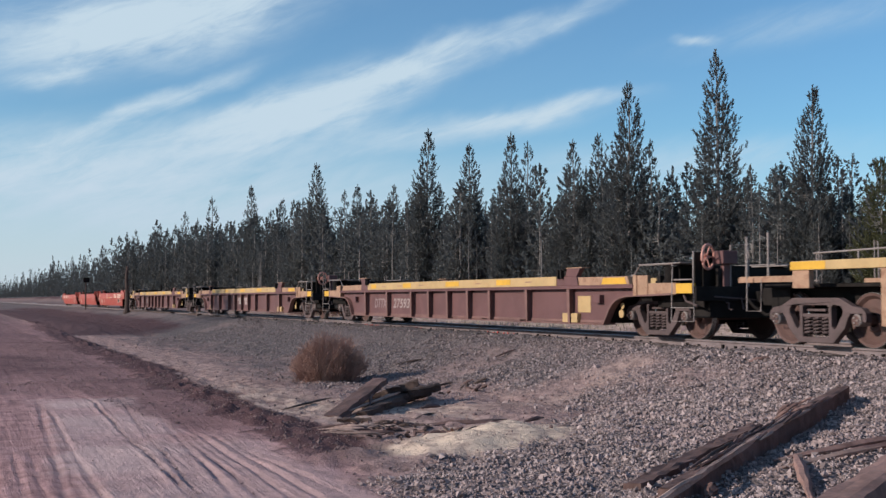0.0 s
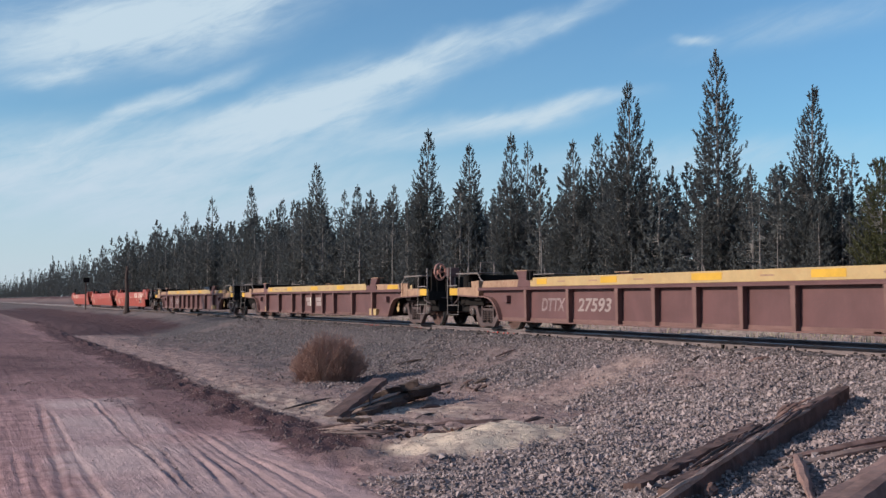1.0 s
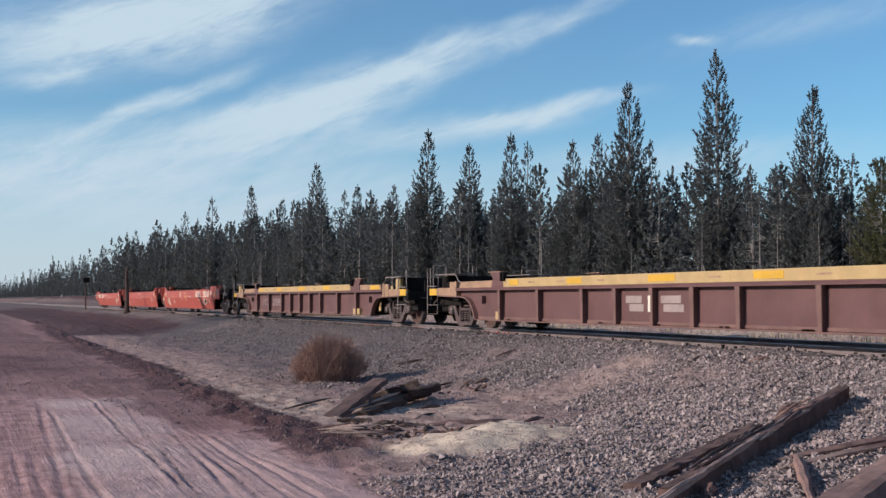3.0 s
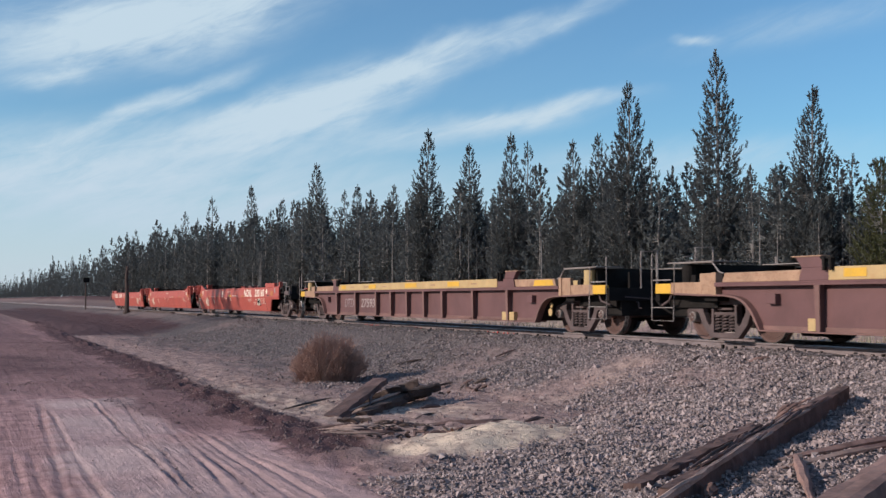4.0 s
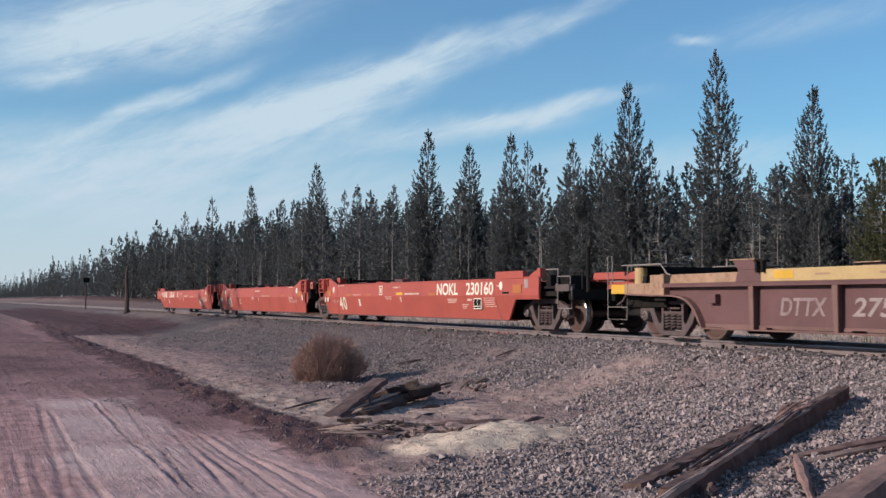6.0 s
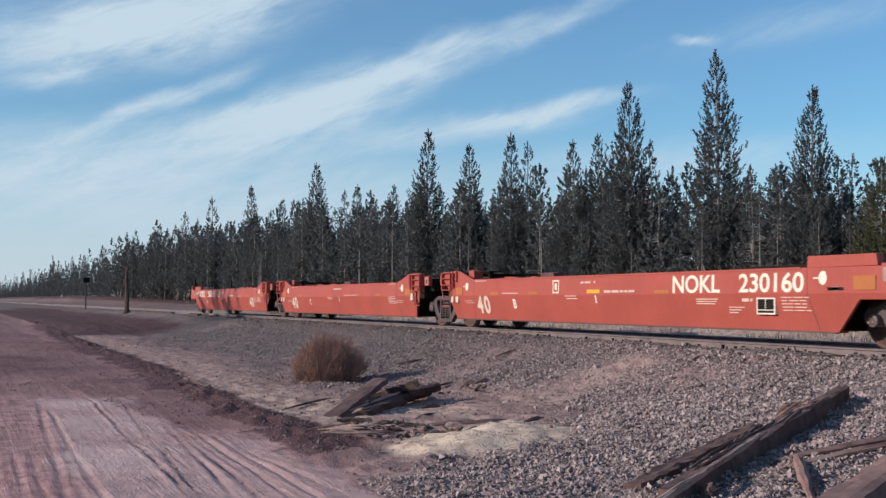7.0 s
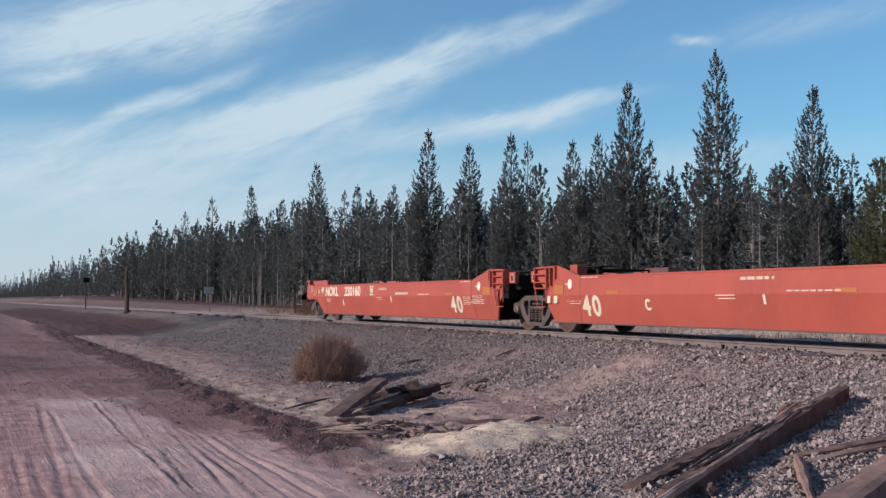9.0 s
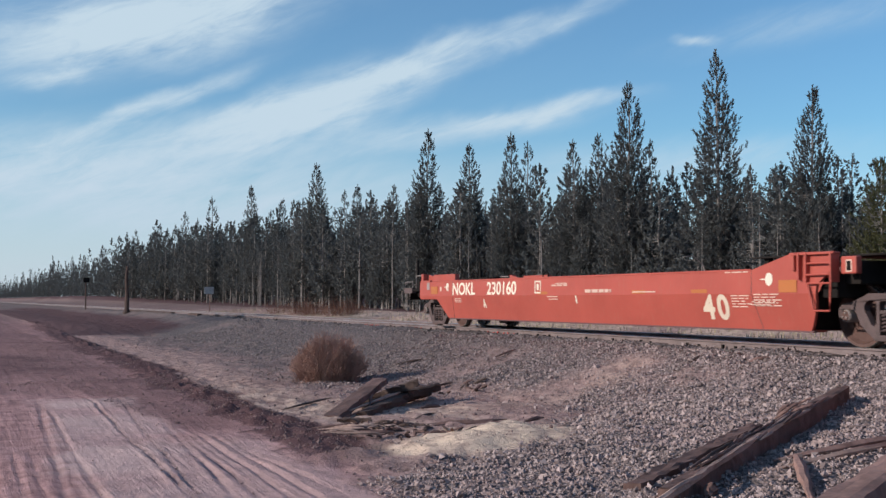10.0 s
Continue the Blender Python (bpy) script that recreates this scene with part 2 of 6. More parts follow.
def bx(bm, x0, x1, y0, y1, z0, z1, mi=0):
    vs = [bm.verts.new((x, y, z)) for z in (z0, z1) for y in (y0, y1) for x in (x0, x1)]
    for q in ((0, 2, 3, 1), (4, 5, 7, 6), (0, 1, 5, 4), (2, 6, 7, 3), (0, 4, 6, 2), (1, 3, 7, 5)):
        bm.faces.new([vs[i] for i in q]).material_index = mi
    return vs


def prism(bm, outline, y0, y1, mi=0):
    """An outline in x, z, carried from y0 to y1."""
    a = [bm.verts.new((x, y0, z)) for x, z in outline]
    b = [bm.verts.new((x, y1, z)) for x, z in outline]
    n = len(a)
    made = [bm.faces.new(a), bm.faces.new(b[::-1])]
    for i in range(n):
        made.append(bm.faces.new((a[i], b[i], b[(i + 1) % n], a[(i + 1) % n])))
    for f in made:
        f.material_index = mi
    bmesh.ops.recalc_face_normals(bm, faces=made)


def tube(bm, points, r, sides=6, taper=1.0, mi=0):
    """A round bar through the points."""
    pts = [Vector(p) for p in points]
    rings = []
    for i, p in enumerate(pts):
        d = (pts[min(i + 1, len(pts) - 1)] - pts[max(i - 1, 0)]).normalized()
        a = d.cross(Vector((0, 0, 1)) if abs(d.z) < 0.9 else Vector((1, 0, 0))).normalized()
        b = d.cross(a)
        rr = r * (1 + (taper - 1) * i / (len(pts) - 1))
        rings.append([bm.verts.new(p + (a * math.cos(k * math.tau / sides) + b * math.sin(k * math.tau / sides)) * rr) for k in range(sides)])
    for u, v in zip(rings, rings[1:]):
        for k in range(sides):
            bm.faces.new((u[k], u[(k + 1) % sides], v[(k + 1) % sides], v[k])).material_index = mi
    bm.faces.new(rings[0][::-1]).material_index = mi
    bm.faces.new(rings[-1]).material_index = mi


def turned(bm, profile, sides=28, mis=None, centre=(0, 0, 0)):
    """A profile of (y, radius) spun about the y axis."""
    rings = [[bm.verts.new((centre[0] + r * math.cos(k * math.tau / sides), centre[1] + y, centre[2] + r * math.sin(k * math.tau / sides))) for k in range(sides)] for y, r in profile]
    made = []
    for i, (u, v) in enumerate(zip(rings, rings[1:])):
        for k in range(sides):
            f = bm.faces.new((u[k], u[(k + 1) % sides], v[(k + 1) % sides], v[k]))
            f.material_index = mis[i] if mis else 0
            made.append(f)
    made.append(bm.faces.new(rings[0]))
    made.append(bm.faces.new(rings[-1]))
    bmesh.ops.recalc_face_normals(bm, faces=made)


def lettering(text, width, height, mat, parent, x, y, z, name="lettering", label="", lean=0.0, bold=0.03, space=1.0, slant=0.0):
    """Words painted on a car's side that faces -y, centred at x, z."""
    cu = bpy.data.curves.new(name, "FONT")
    cu.body, cu.align_x, cu.align_y, cu.extrude, cu.offset, cu.space_character, cu.shear = text, "CENTER", "CENTER", 0.0015, bold, space, slant
    tmp = new("text_source", cu)
    bpy.context.view_layer.update()
    me = bpy.data.meshes.new_from_object(tmp.evaluated_get(bpy.context.evaluated_depsgraph_get()))
    bpy.data.objects.remove(tmp)
    co = np.array([v.co[:] for v in me.vertices])
    lo, hi = co.min(0), co.max(0)
    for v in me.vertices:
        v.co.x = (v.co.x - (lo[0] + hi[0]) / 2) / (hi[0] - lo[0]) * width
        v.co.y = (v.co.y - (lo[1] + hi[1]) / 2) / (hi[1] - lo[1]) * height
    me.materials.append(mat)
    ob = new(name, me)
    ob.parent = parent
    ob.matrix_local = pose(x, y, z, 90 + lean, 0, 0)
    if label:
        tagged(ob, label)
    return ob


# ---- the ground ----
def smooth(a, b, x):
    t = np.clip((x - a) / (b - a), 0, 1)
    return t * t * (3 - 2 * t)


def rough(x, y, scale, seed):
    """Smooth noise from -1 to 1 on the ground plan."""
    x, y = np.asarray(x, float) * scale + 57.3 * seed, np.asarray(y, float) * scale + 31.7 * seed
    i, j = np.floor(x), np.floor(y)
    u, v = x - i, y - j
    u, v = u * u * (3 - 2 * u), v * v * (3 - 2 * v)

    def grain(a, b):
        h = np.sin(a * 127.1 + b * 311.7 + seed * 74.7) * 43758.5453
        return 2 * (h - np.floor(h)) - 1
    return (grain(i, j) * (1 - u) + grain(i + 1, j) * u) * (1 - v) + (grain(i, j + 1) * (1 - u) + grain(i + 1, j + 1) * u) * v


def road_edge(y):
    """The x of the dirt road's edge beside the track, at y along the track."""
    return np.interp(y, (7.0, 10.3, 12.5, 14.4, 16.5, 19.0, 29.0, 42.0, 57.0, 70.0), (3.45, 3.62, 3.95, 4.06, 4.0, 4.06, 4.5, 4.6, 4.85, 5.1))


def land(x, y):
    """Height of the ground, and its kinds: road, pale dust, gravel, dark crumbs and rut shade, fresh grading, grey ash.
    """
    x, y = np.asarray(x, float), np.asarray(y, float)
    n1 = 0.7 * rough(x, y, 0.45, 1) + 0.3 * rough(x, y, 1.1, 2)
    n2 = 0.6 * rough(x, y, 1.6, 3) + 0.4 * rough(x, y, 3.7, 4)
    n3 = 0.6 * rough(x, y, 6.0, 5) + 0.4 * rough(x, y, 13.0, 6)
    far = smooth(60, 300, y)
    e = road_edge(y)
    # the embankment: shoulder beside the ties, falling to the flat
    toe = 3.3 + 4.9 * smooth(8.2, 14.5, y) + 0.5 * rough(0 * y, y, 0.15, 7)
    up = np.clip((x - toe) / (10.3 - toe), 0, 1)
    z = -0.92 + 0.42 * up * (0.7 + 0.3 * up) + 0.345 * smooth(10.2, 11.8, x) + 0.04 * smooth(12.08, 12.25, x)
    road = 1 - smooth(e - 0.5, e + 0.4, x + 0.4 * n2)
    # beyond the track the ground is level with the ties and rises slowly
    over = smooth(15.4, 17.5, x)
    litter = smooth(24.0, 27.0, x + 1.2 * n1)
    z = z + over * (0.09 + 0.07 * n1) + smooth(22, 29, x) * far * 1.6
    straw = smooth(16.6, 18.5, x + 0.6 * n2) * (1 - litter)
    z = z - smooth(15.2, 16.2, x) * (1 - smooth(17.8, 20.5, x)) * 0.26
    gravel = smooth(toe - 0.9, toe + 0.6, x + 0.8 * n2) * (1 - smooth(15.6, 16.6, x + 0.4 * n2))
    pale_far = 0.55 * (1 - smooth(50, 100, y)) * straw * smooth(-0.6, 0.5, n1 + 0.4 * n2)
    gravel = np.maximum(gravel, 0.7 * smooth(-0.25, 0.35, n1 + 0.5 * n2) * smooth(e + 1.1, e + 2.4, x) * smooth(15.5, 18.5, y) * (1 - smooth(11, 12, x)))
    # bare dirt between the stones, and a worn path across the bank
    bare = smooth(0.05, 0.55, n1 + 0.35 * n2) * smooth(12, 14, y) * (1 - smooth(10.8, 11.5, x)) * 0.6
    d = np.abs(y - (15.6 + 0.14 * (x - 6)) + 0.5 * n2)
    worn = (1 - smooth(0.3, 1.3, d)) * smooth(4.6, 6.0, x) * (1 - smooth(10.9, 11.5, x))
    gravel = gravel * (1 - 0.7 * worn) * (1 - bare)
    pale = np.maximum(pale_far, 0.18 * worn * smooth(-0.5, 0.4, n2))
    # pale dust beside the road
    lx, ly = x - 5.9, y - 11.8
    a = np.hypot((0.83 * lx + 0.56 * ly) / 1.85, (0.83 * ly - 0.56 * lx) / 1.0)
    z = z + 0.10 * (1 - smooth(0.2, 1.1, a)) * (1 + 0.5 * n2)
    pale = np.maximum(pale, 1 - smooth(0.55, 1.15, a + 0.35 * n2))
    b = (1 - smooth(0.0, 1.0, np.abs(x - e - 1.15 + 0.8 * n2 + 0.5 * n1))) * smooth(12, 14, y) * (1 - smooth(30, 45, y)) * (0.7 + 0.6 * n3)
    pale = np.maximum(pale, b * (0.52 + 0.28 * n1) * (1 - 0.75 * smooth(17, 24, y)))
    beside = np.hypot((x - 6.5) / 1.3, (y - 15.3) / 1.3)
    pale = np.maximum(pale, 0.42 * (1 - smooth(0.45, 1.15, beside + 0.5 * n2 + 0.3 * n3)))
    gravel = gravel * (1 - 0.8 * pale)
    # the dark band of cinders along the road's edge, crumbling on both sides
    crumb = 0.22 * n1 + 0.42 * n2 + 0.30 * n3
    dark = (1 - smooth(0.22, 0.75, np.abs(x - e + 0.10 + 0.8 * crumb + 0.25 * rough(0 * y, y, 0.35, 12)))) * smooth(9.5, 13, y) * (1 - smooth(60, 90, y))
    dark = np.maximum(dark, 0.42 * (1 - smooth(0.3, 1.0, np.abs(x - e + 0.75 + 0.5 * n1))) * smooth(12, 16, y))
    heap = np.hypot((x - 4.55) / 0.75, (y - 12.0) / 1.3)
    dark = np.maximum(dark, 0.5 * (1 - smooth(0.5, 1.1, heap + 0.6 * crumb)) * smooth(-0.15, 0.3, n3 + 0.3 * n2))
    dark = np.maximum(dark, 0.85 * litter)
    # grey cinders over the older part of the bank
    ash = 0.75 * smooth(18, 26, y + 2 * n1) * smooth(e + 1.3, e + 3.0, x + n2) * (1 - smooth(12.5, 13, x)) * (0.85 + 0.3 * n2)
    ash = np.maximum(ash, smooth(60, 110, y) * 0.8 * (0.8 + 0.3 * n1))
    dark = np.maximum(dark, smooth(60, 110, y) * 0.45 * (0.8 + 0.3 * n1))
    # the ramp of dark earth at the far crossing
    ramp = smooth(50, 62, y) * (1 - smooth(130, 190, y)) * smooth(4.2, 6.5, x) * (1 - smooth(11.2, 11.5, x))
    z = z + 0.20 * ramp
    dark = np.maximum(dark, 0.9 * smooth(48, 56, y + 2 * n1) * (1 - smooth(150, 220, y)) * smooth(4.6, 5.4, x + 0.3 * n2) * (1 - smooth(9.6, 11.0, x + 0.5 * n2)))
    # a freshly graded stretch of the road, and the darker dust beyond it
    left = 1.10 + 0.035 * (y - 12)
    fresh = road * smooth(left - 0.25, left + 0.20, x + 0.25 * n2 + 0.1 * n3) * (1 - smooth(2.3, 2.7, x + 0.25 * n2 - 0.05 * (y - 12))) * (1 - smooth(19.5, 19.9, y + 0.35 * (x - 1.8) + 0.15 * n3))
    scraped = np.clip(0.62 + 0.9 * rough(0.6 * x, y, 0.9, 31) + 0.4 * n3, 0, 1)
    fresh = fresh * (0.45 + 0.55 * scraped)
    fresh = np.maximum(fresh, 0.55 * road * smooth(2.0, 2.3, x) * (1 - smooth(3.2, 3.6, x + 0.15 * n2)) * (1 - smooth(12.2, 14.0, y + n1)))
    dark = np.maximum(dark, 0.62 * road * smooth(19.0, 20.5, y + n1 + 0.35 * (x - 1.8)) * (1 - smooth(40, 70, y)) * (0.8 + 0.4 * n1))
    dark = np.maximum(dark, 0.5 * road * smooth(2.5, 3.0, x + 0.3 * n2 - 0.10 * (14 - y)) * (1 - smooth(3.5, 3.9, x + 0.3 * n2)) * smooth(13.0, 15.0, y))
    # the road's ruts and low berm
    z = z + 0.05 * road * n1 + 0.07 * (1 - smooth(0.0, 0.6, np.abs(x - e + 0.3 * n2))) * (0.6 + n2 + 0.8 * n3) * smooth(10, 13, y)
    rut = 0.0
    # place at y = 10, drift for each metre, depth, half width, far end
    for c, drift, deep, wide, end in ((0.42, 0.02, 0.030, 0.05, 13.4), (0.60, 0.02, 0.035, 0.05, 13.2), (0.76, 0.025, 0.035, 0.05, 13.5), (0.94, 0.045, 0.040, 0.055, 18.5), (1.21, 0.024, 0.042, 0.045, 17.5),
                                      (1.91, 0.026, 0.050, 0.030, 21.0), (1.99, 0.066, 0.032, 0.030, 19.0), (2.28, 0.077, 0.030, 0.045, 16.0), (2.45, 0.05, 0.030, 0.04, 15.0), (2.71, 0.038, 0.036, 0.05, 15.0), (2.92, 0.02, 0.030, 0.05, 14.5), (3.12, -0.045, 0.035, 0.05, 13.0)):
        c = c + drift * (y - 10) + 0.008 * np.sin(y * 0.31 + 7 * c) + 0.010 * n2
        q = (x - c) / (0.65 * wide)
        rut = rut + deep * (np.exp(-q * q) - 0.6 * np.exp(-((np.abs(q) - 1.8) ** 2) * 1.8)) * (1 - smooth(end - 1.5, end + 0.5, y))
    # three ruts also get their inner shade painted as dark lines
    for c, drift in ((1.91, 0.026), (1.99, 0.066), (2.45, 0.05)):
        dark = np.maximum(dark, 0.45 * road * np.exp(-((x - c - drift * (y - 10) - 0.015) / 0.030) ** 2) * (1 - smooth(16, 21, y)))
    for k in range(16):
        c = 2.05 + 0.085 * k + 0.045 * (y - 10) * (1 - k / 14) + 0.02 * np.sin(y * 0.4 + k)
        rut = rut + 0.022 * np.exp(-((x - c) / 0.022) ** 2) * (1 - smooth(13.0, 15.5, y + n1)) * (0.5 + 0.5 * np.sin(2.7 * k))
    z = z - 0.62 * rut * road * (0.62 + 0.38 * smooth(1.3, 1.8, x)) * (0.8 + 0.6 * n1 + 0.3 * n2)
    z = z + 0.045 * n2 * (0.3 + 0.7 * (1 - road)) + 0.05 * n3 * (1 - 0.85 * road)
    return z, road, np.clip(pale, 0, 1), np.clip(gravel, 0, 1), np.clip(dark, 0, 1), fresh, np.clip(ash, 0, 1)


def spaced(stops):
    out = []
    for (a, step), (b, _) in zip(stops, stops[1:]):
        out += list(np.arange(a, b - 1e-6, step))
    return np.array(out + [stops[-1][0]])


def earth_material():
    mat = bpy.data.materials.new("earth")
    mat.use_nodes = True
    w = Nodes(mat.node_tree)
    co = w.n("ShaderNodeTexCoord").outputs["Object"]
    kinds = w.n("ShaderNodeAttribute", attr="kinds")
    sep = w.n("ShaderNodeSeparateColor")
    w.put(sep.inputs[0], kinds.outputs["Color"])
    road, pale, gravel = sep.outputs[:3]
    mark = w.n("ShaderNodeSeparateColor")
    w.put(mark.inputs[0], w.n("ShaderNodeAttribute", attr="marks").outputs["Color"])
    dark, fresh, ash = mark.outputs[:3]
    big = w.noise(co, 0.8, 5, 0.6, 0.3)
    mid = w.noise(co, 5.0, 5, 0.65)
    fine = w.noise(co, 32.0, 4, 0.65)
    tracks = w.noise(w.vec(co, (7.0, 0.35, 1)), 1.0, 5, 0.6, 0.3)
    tread = w.noise(w.vec(co, (24.0, 0.8, 1)), 1.0, 4, 0.6, 0.2)
    dust = w.noise(co, 85.0, 3, 0.7)
    soil = w.mix(w.ramp(w.math("ADD", w.math("MULTIPLY", mid, 0.45), w.math("ADD", w.math("MULTIPLY", fine, 0.35), w.math("MULTIPLY", dust, 0.2))), 0.38, 0.62), (0.172, 0.106, 0.096), (0.475, 0.312, 0.278))
    lane = w.mix(w.ramp(w.math("ADD", w.math("ADD", w.math("MULTIPLY", tracks, 0.22), w.math("MULTIPLY", tread, 0.10)), w.math("ADD", w.math("MULTIPLY", mid, 0.43), w.math("MULTIPLY", dust, 0.25))), 0.38, 0.62), (0.22, 0.120, 0.118), (0.49, 0.285, 0.272))
    lane = w.mix(w.math("MULTIPLY", fresh, 0.72), lane, (0.57, 0.405, 0.38))
    colour = w.mix(road, soil, lane)
    colour = w.mix(w.math("MULTIPLY", pale, w.ramp(mid, 0.35, 0.6, 0.35, 1.0)), colour, (0.73, 0.55, 0.415))
    vor = w.n("ShaderNodeTexVoronoi")
    w.put(vor.inputs["Vector"], co)
    vor.inputs["Scale"].default_value = 20.0
    stone = w.n("ShaderNodeSeparateColor")
    w.put(stone.inputs[0], vor.outputs["Color"])
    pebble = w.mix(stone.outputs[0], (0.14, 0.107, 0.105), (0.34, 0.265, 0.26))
    # shade in the gaps between pebbles is painted into the colour
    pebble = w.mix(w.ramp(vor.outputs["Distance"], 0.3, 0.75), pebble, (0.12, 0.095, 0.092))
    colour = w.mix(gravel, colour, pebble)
    colour = w.mix(w.math("MULTIPLY", ash, w.ramp(w.math("ADD", mid, w.math("MULTIPLY", fine, 0.6)), 0.55, 1.0, 1.0, 0.6)), colour, w.mix(stone.outputs[1], (0.060, 0.052, 0.054), (0.115, 0.100, 0.102)))
    crumb = w.math("ADD", w.math("MULTIPLY", w.math("SUBTRACT", mid, 0.5), 1.1), w.math("MULTIPLY", w.math("SUBTRACT", fine, 0.5), 0.5))
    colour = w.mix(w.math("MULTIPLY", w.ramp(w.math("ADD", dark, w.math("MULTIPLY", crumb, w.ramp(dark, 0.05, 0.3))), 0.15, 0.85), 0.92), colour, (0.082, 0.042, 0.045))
    p = w.n("ShaderNodeBsdfPrincipled")
    w.put(p.inputs["Base Color"], colour)
    p.inputs["Roughness"].default_value = 0.95
    p.inputs["Specular IOR Level"].default_value = 0.12
    h = w.math("ADD", w.math("MULTIPLY", mid, 0.5), w.math("MULTIPLY", fine, 0.35))
    h = w.math("ADD", h, w.math("MULTIPLY", w.math("MULTIPLY", w.math("ADD", tracks, w.math("MULTIPLY", tread, 0.4)), road), 0.4))
    h = w.math("SUBTRACT", h, w.math("MULTIPLY", w.math("MULTIPLY", vor.outputs["Distance"], gravel), 0.9))
    w.put(p.inputs["Normal"], w.bump(h, 0.85, 0.06))
    out = w.n("ShaderNodeOutputMaterial")
    w.put(out.inputs[0], p.outputs[0])
    return mat


EARTH = earth_material()


def build_ground():
    xs = spaced([(-2500, 500), (-500, 100), (-100, 20), (-20, 2), (-4, 0.4), (0.2, 0.035), (3.4, 0.06), (5.2, 0.11), (12.0, 0.25), (18, 1.2), (60, 20), (160, 200), (2600, 0)])
    ys = spaced([(-300, 60), (-60, 10), (-10, 1.5), (6.5, 0.12), (22, 0.3), (45, 0.8), (80, 4), (160, 20), (400, 150), (4000, 0)])
    gx, gy = (g.ravel() for g in np.meshgrid(xs, ys))
    z, r, p, g, d, f, h = land(gx, gy)
    co = np.stack([gx, gy, z], 1)
    kinds = np.stack([r, p, g, np.ones_like(r)], 1).astype(np.float32)
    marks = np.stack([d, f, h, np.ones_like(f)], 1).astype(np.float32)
    nx, ny = len(xs), len(ys)
    a = (np.arange(ny - 1)[:, None] * nx + np.arange(nx - 1)[None, :]).ravel()
    quads = np.stack([a, a + 1, a + nx + 1, a + nx], 1)
    on_road = (kinds[quads, 0].sum(1) > 2.0) & (gx[a] > -5) & (gy[a] < 400)
    for name, faces, label in (("ground", quads[~on_road], "dusty earth with grey gravel bank beside the track"), ("road", quads[on_road], "rutted dirt road of pinkish brown dust")):
        used, back = np.unique(faces, return_inverse=True)
        me = bpy.data.meshes.new(name)
        me.from_pydata(co[used].tolist(), [], back.reshape(-1, 4).tolist())
        a = me.color_attributes.new("kinds", "FLOAT_COLOR", "POINT")
        a.data.foreach_set("color", kinds[used].ravel())
        b = me.color_attributes.new("marks", "FLOAT_COLOR", "POINT")
        b.data.foreach_set("color", marks[used].ravel())
        me.materials.append(EARTH)
        me.shade_smooth()
        tagged(new(name, me), label, name, kind="structure")


build_ground()


def build_stones():
    """Loose ballast stones on the bank and the gravel, and clods at the road's edge."""
    rng = np.random.default_rng(5)
    octa = np.array([(1, 0, 0), (-1, 0, 0), (0, 1, 0), (0, -1, 0), (0, 0, 1), (0, 0, -1)], float)
    tri = np.array([(0, 2, 4), (2, 1, 4), (1, 3, 4), (3, 0, 4), (2, 0, 5), (1, 2, 5), (3, 1, 5), (0, 3, 5)])
    for name, mat, label, spots in (("ballast_stones", STONE, "loose grey ballast stones on the bank", ((3.4, 11.95, 5.6, 10.5, 34000, 0.85), (4.0, 11.95, 10.5, 16, 32000, 0.95), (4.8, 11.95, 16, 26, 26000, 0.95), (5.0, 11.9, 26, 48, 9500, 1.0), (12.2, 15.6, 8, 40, 5000, 1.0))),
                                    ("clods", EARTH_CLOD, "small clods and pebbles on the dirt", ((0.2, 7.5, 6.5, 14, 9000, 0.5), (3.6, 9.0, 11, 24, 11000, 0.6), (1.0, 9.0, 14, 24, 7000, 0.55), (2.0, 9.0, 24, 45, 6000, 0.7)))):
        vs, fs, n = [], [], 0
        for x0, x1, y0, y1, count, big in spots:
            x, y = rng.uniform(x0, x1, count), rng.uniform(y0, y1, count)
            z, road, pale, gravel, dark, fresh, ash = land(x, y)
            chance = gravel * np.clip(1 - 1.3 * pale, 0, 1) if mat is STONE else (0.3 + 0.7 * dark) * (1 - 0.5 * pale) * (1 - gravel) * np.where((road > 0.8) & (dark < 0.4), 0.15, 1)
            keep = rng.random(count) < chance ** 1.2
            x, y, z = x[keep], y[keep], z[keep]
            m = len(x)
            size = big * rng.uniform(0.0075, 0.024, m) * np.where(rng.random(m) < 0.92, 1.0, 1.8)
            v = octa[None] * rng.uniform(0.6, 1.35, (m, 1, 3)) + rng.normal(0, 0.22, (m, 6, 3))
            turn = np.linalg.qr(rng.normal(size=(m, 3, 3)))[0]
            v = np.einsum("mij,mkj->mki", turn, v) * size[:, None, None] + np.stack([x, y, z + 0.4 * size], 1)[:, None]
            vs.append(v.reshape(-1, 3))
            fs.append((tri[None] + (n + 6 * np.arange(m))[:, None, None]).reshape(-1, 3))
            n += 6 * m
        me = bpy.data.meshes.new(name)
        me.from_pydata(np.concatenate(vs).tolist(), [], np.concatenate(fs).tolist())
        me.materials.append(mat)
        tagged(new(name, me), label, "gravel", kind="stuff")


EARTH_CLOD = material("dry_clod", (0.17, 0.112, 0.108), 0.95, 0, 0.4)
build_stones()


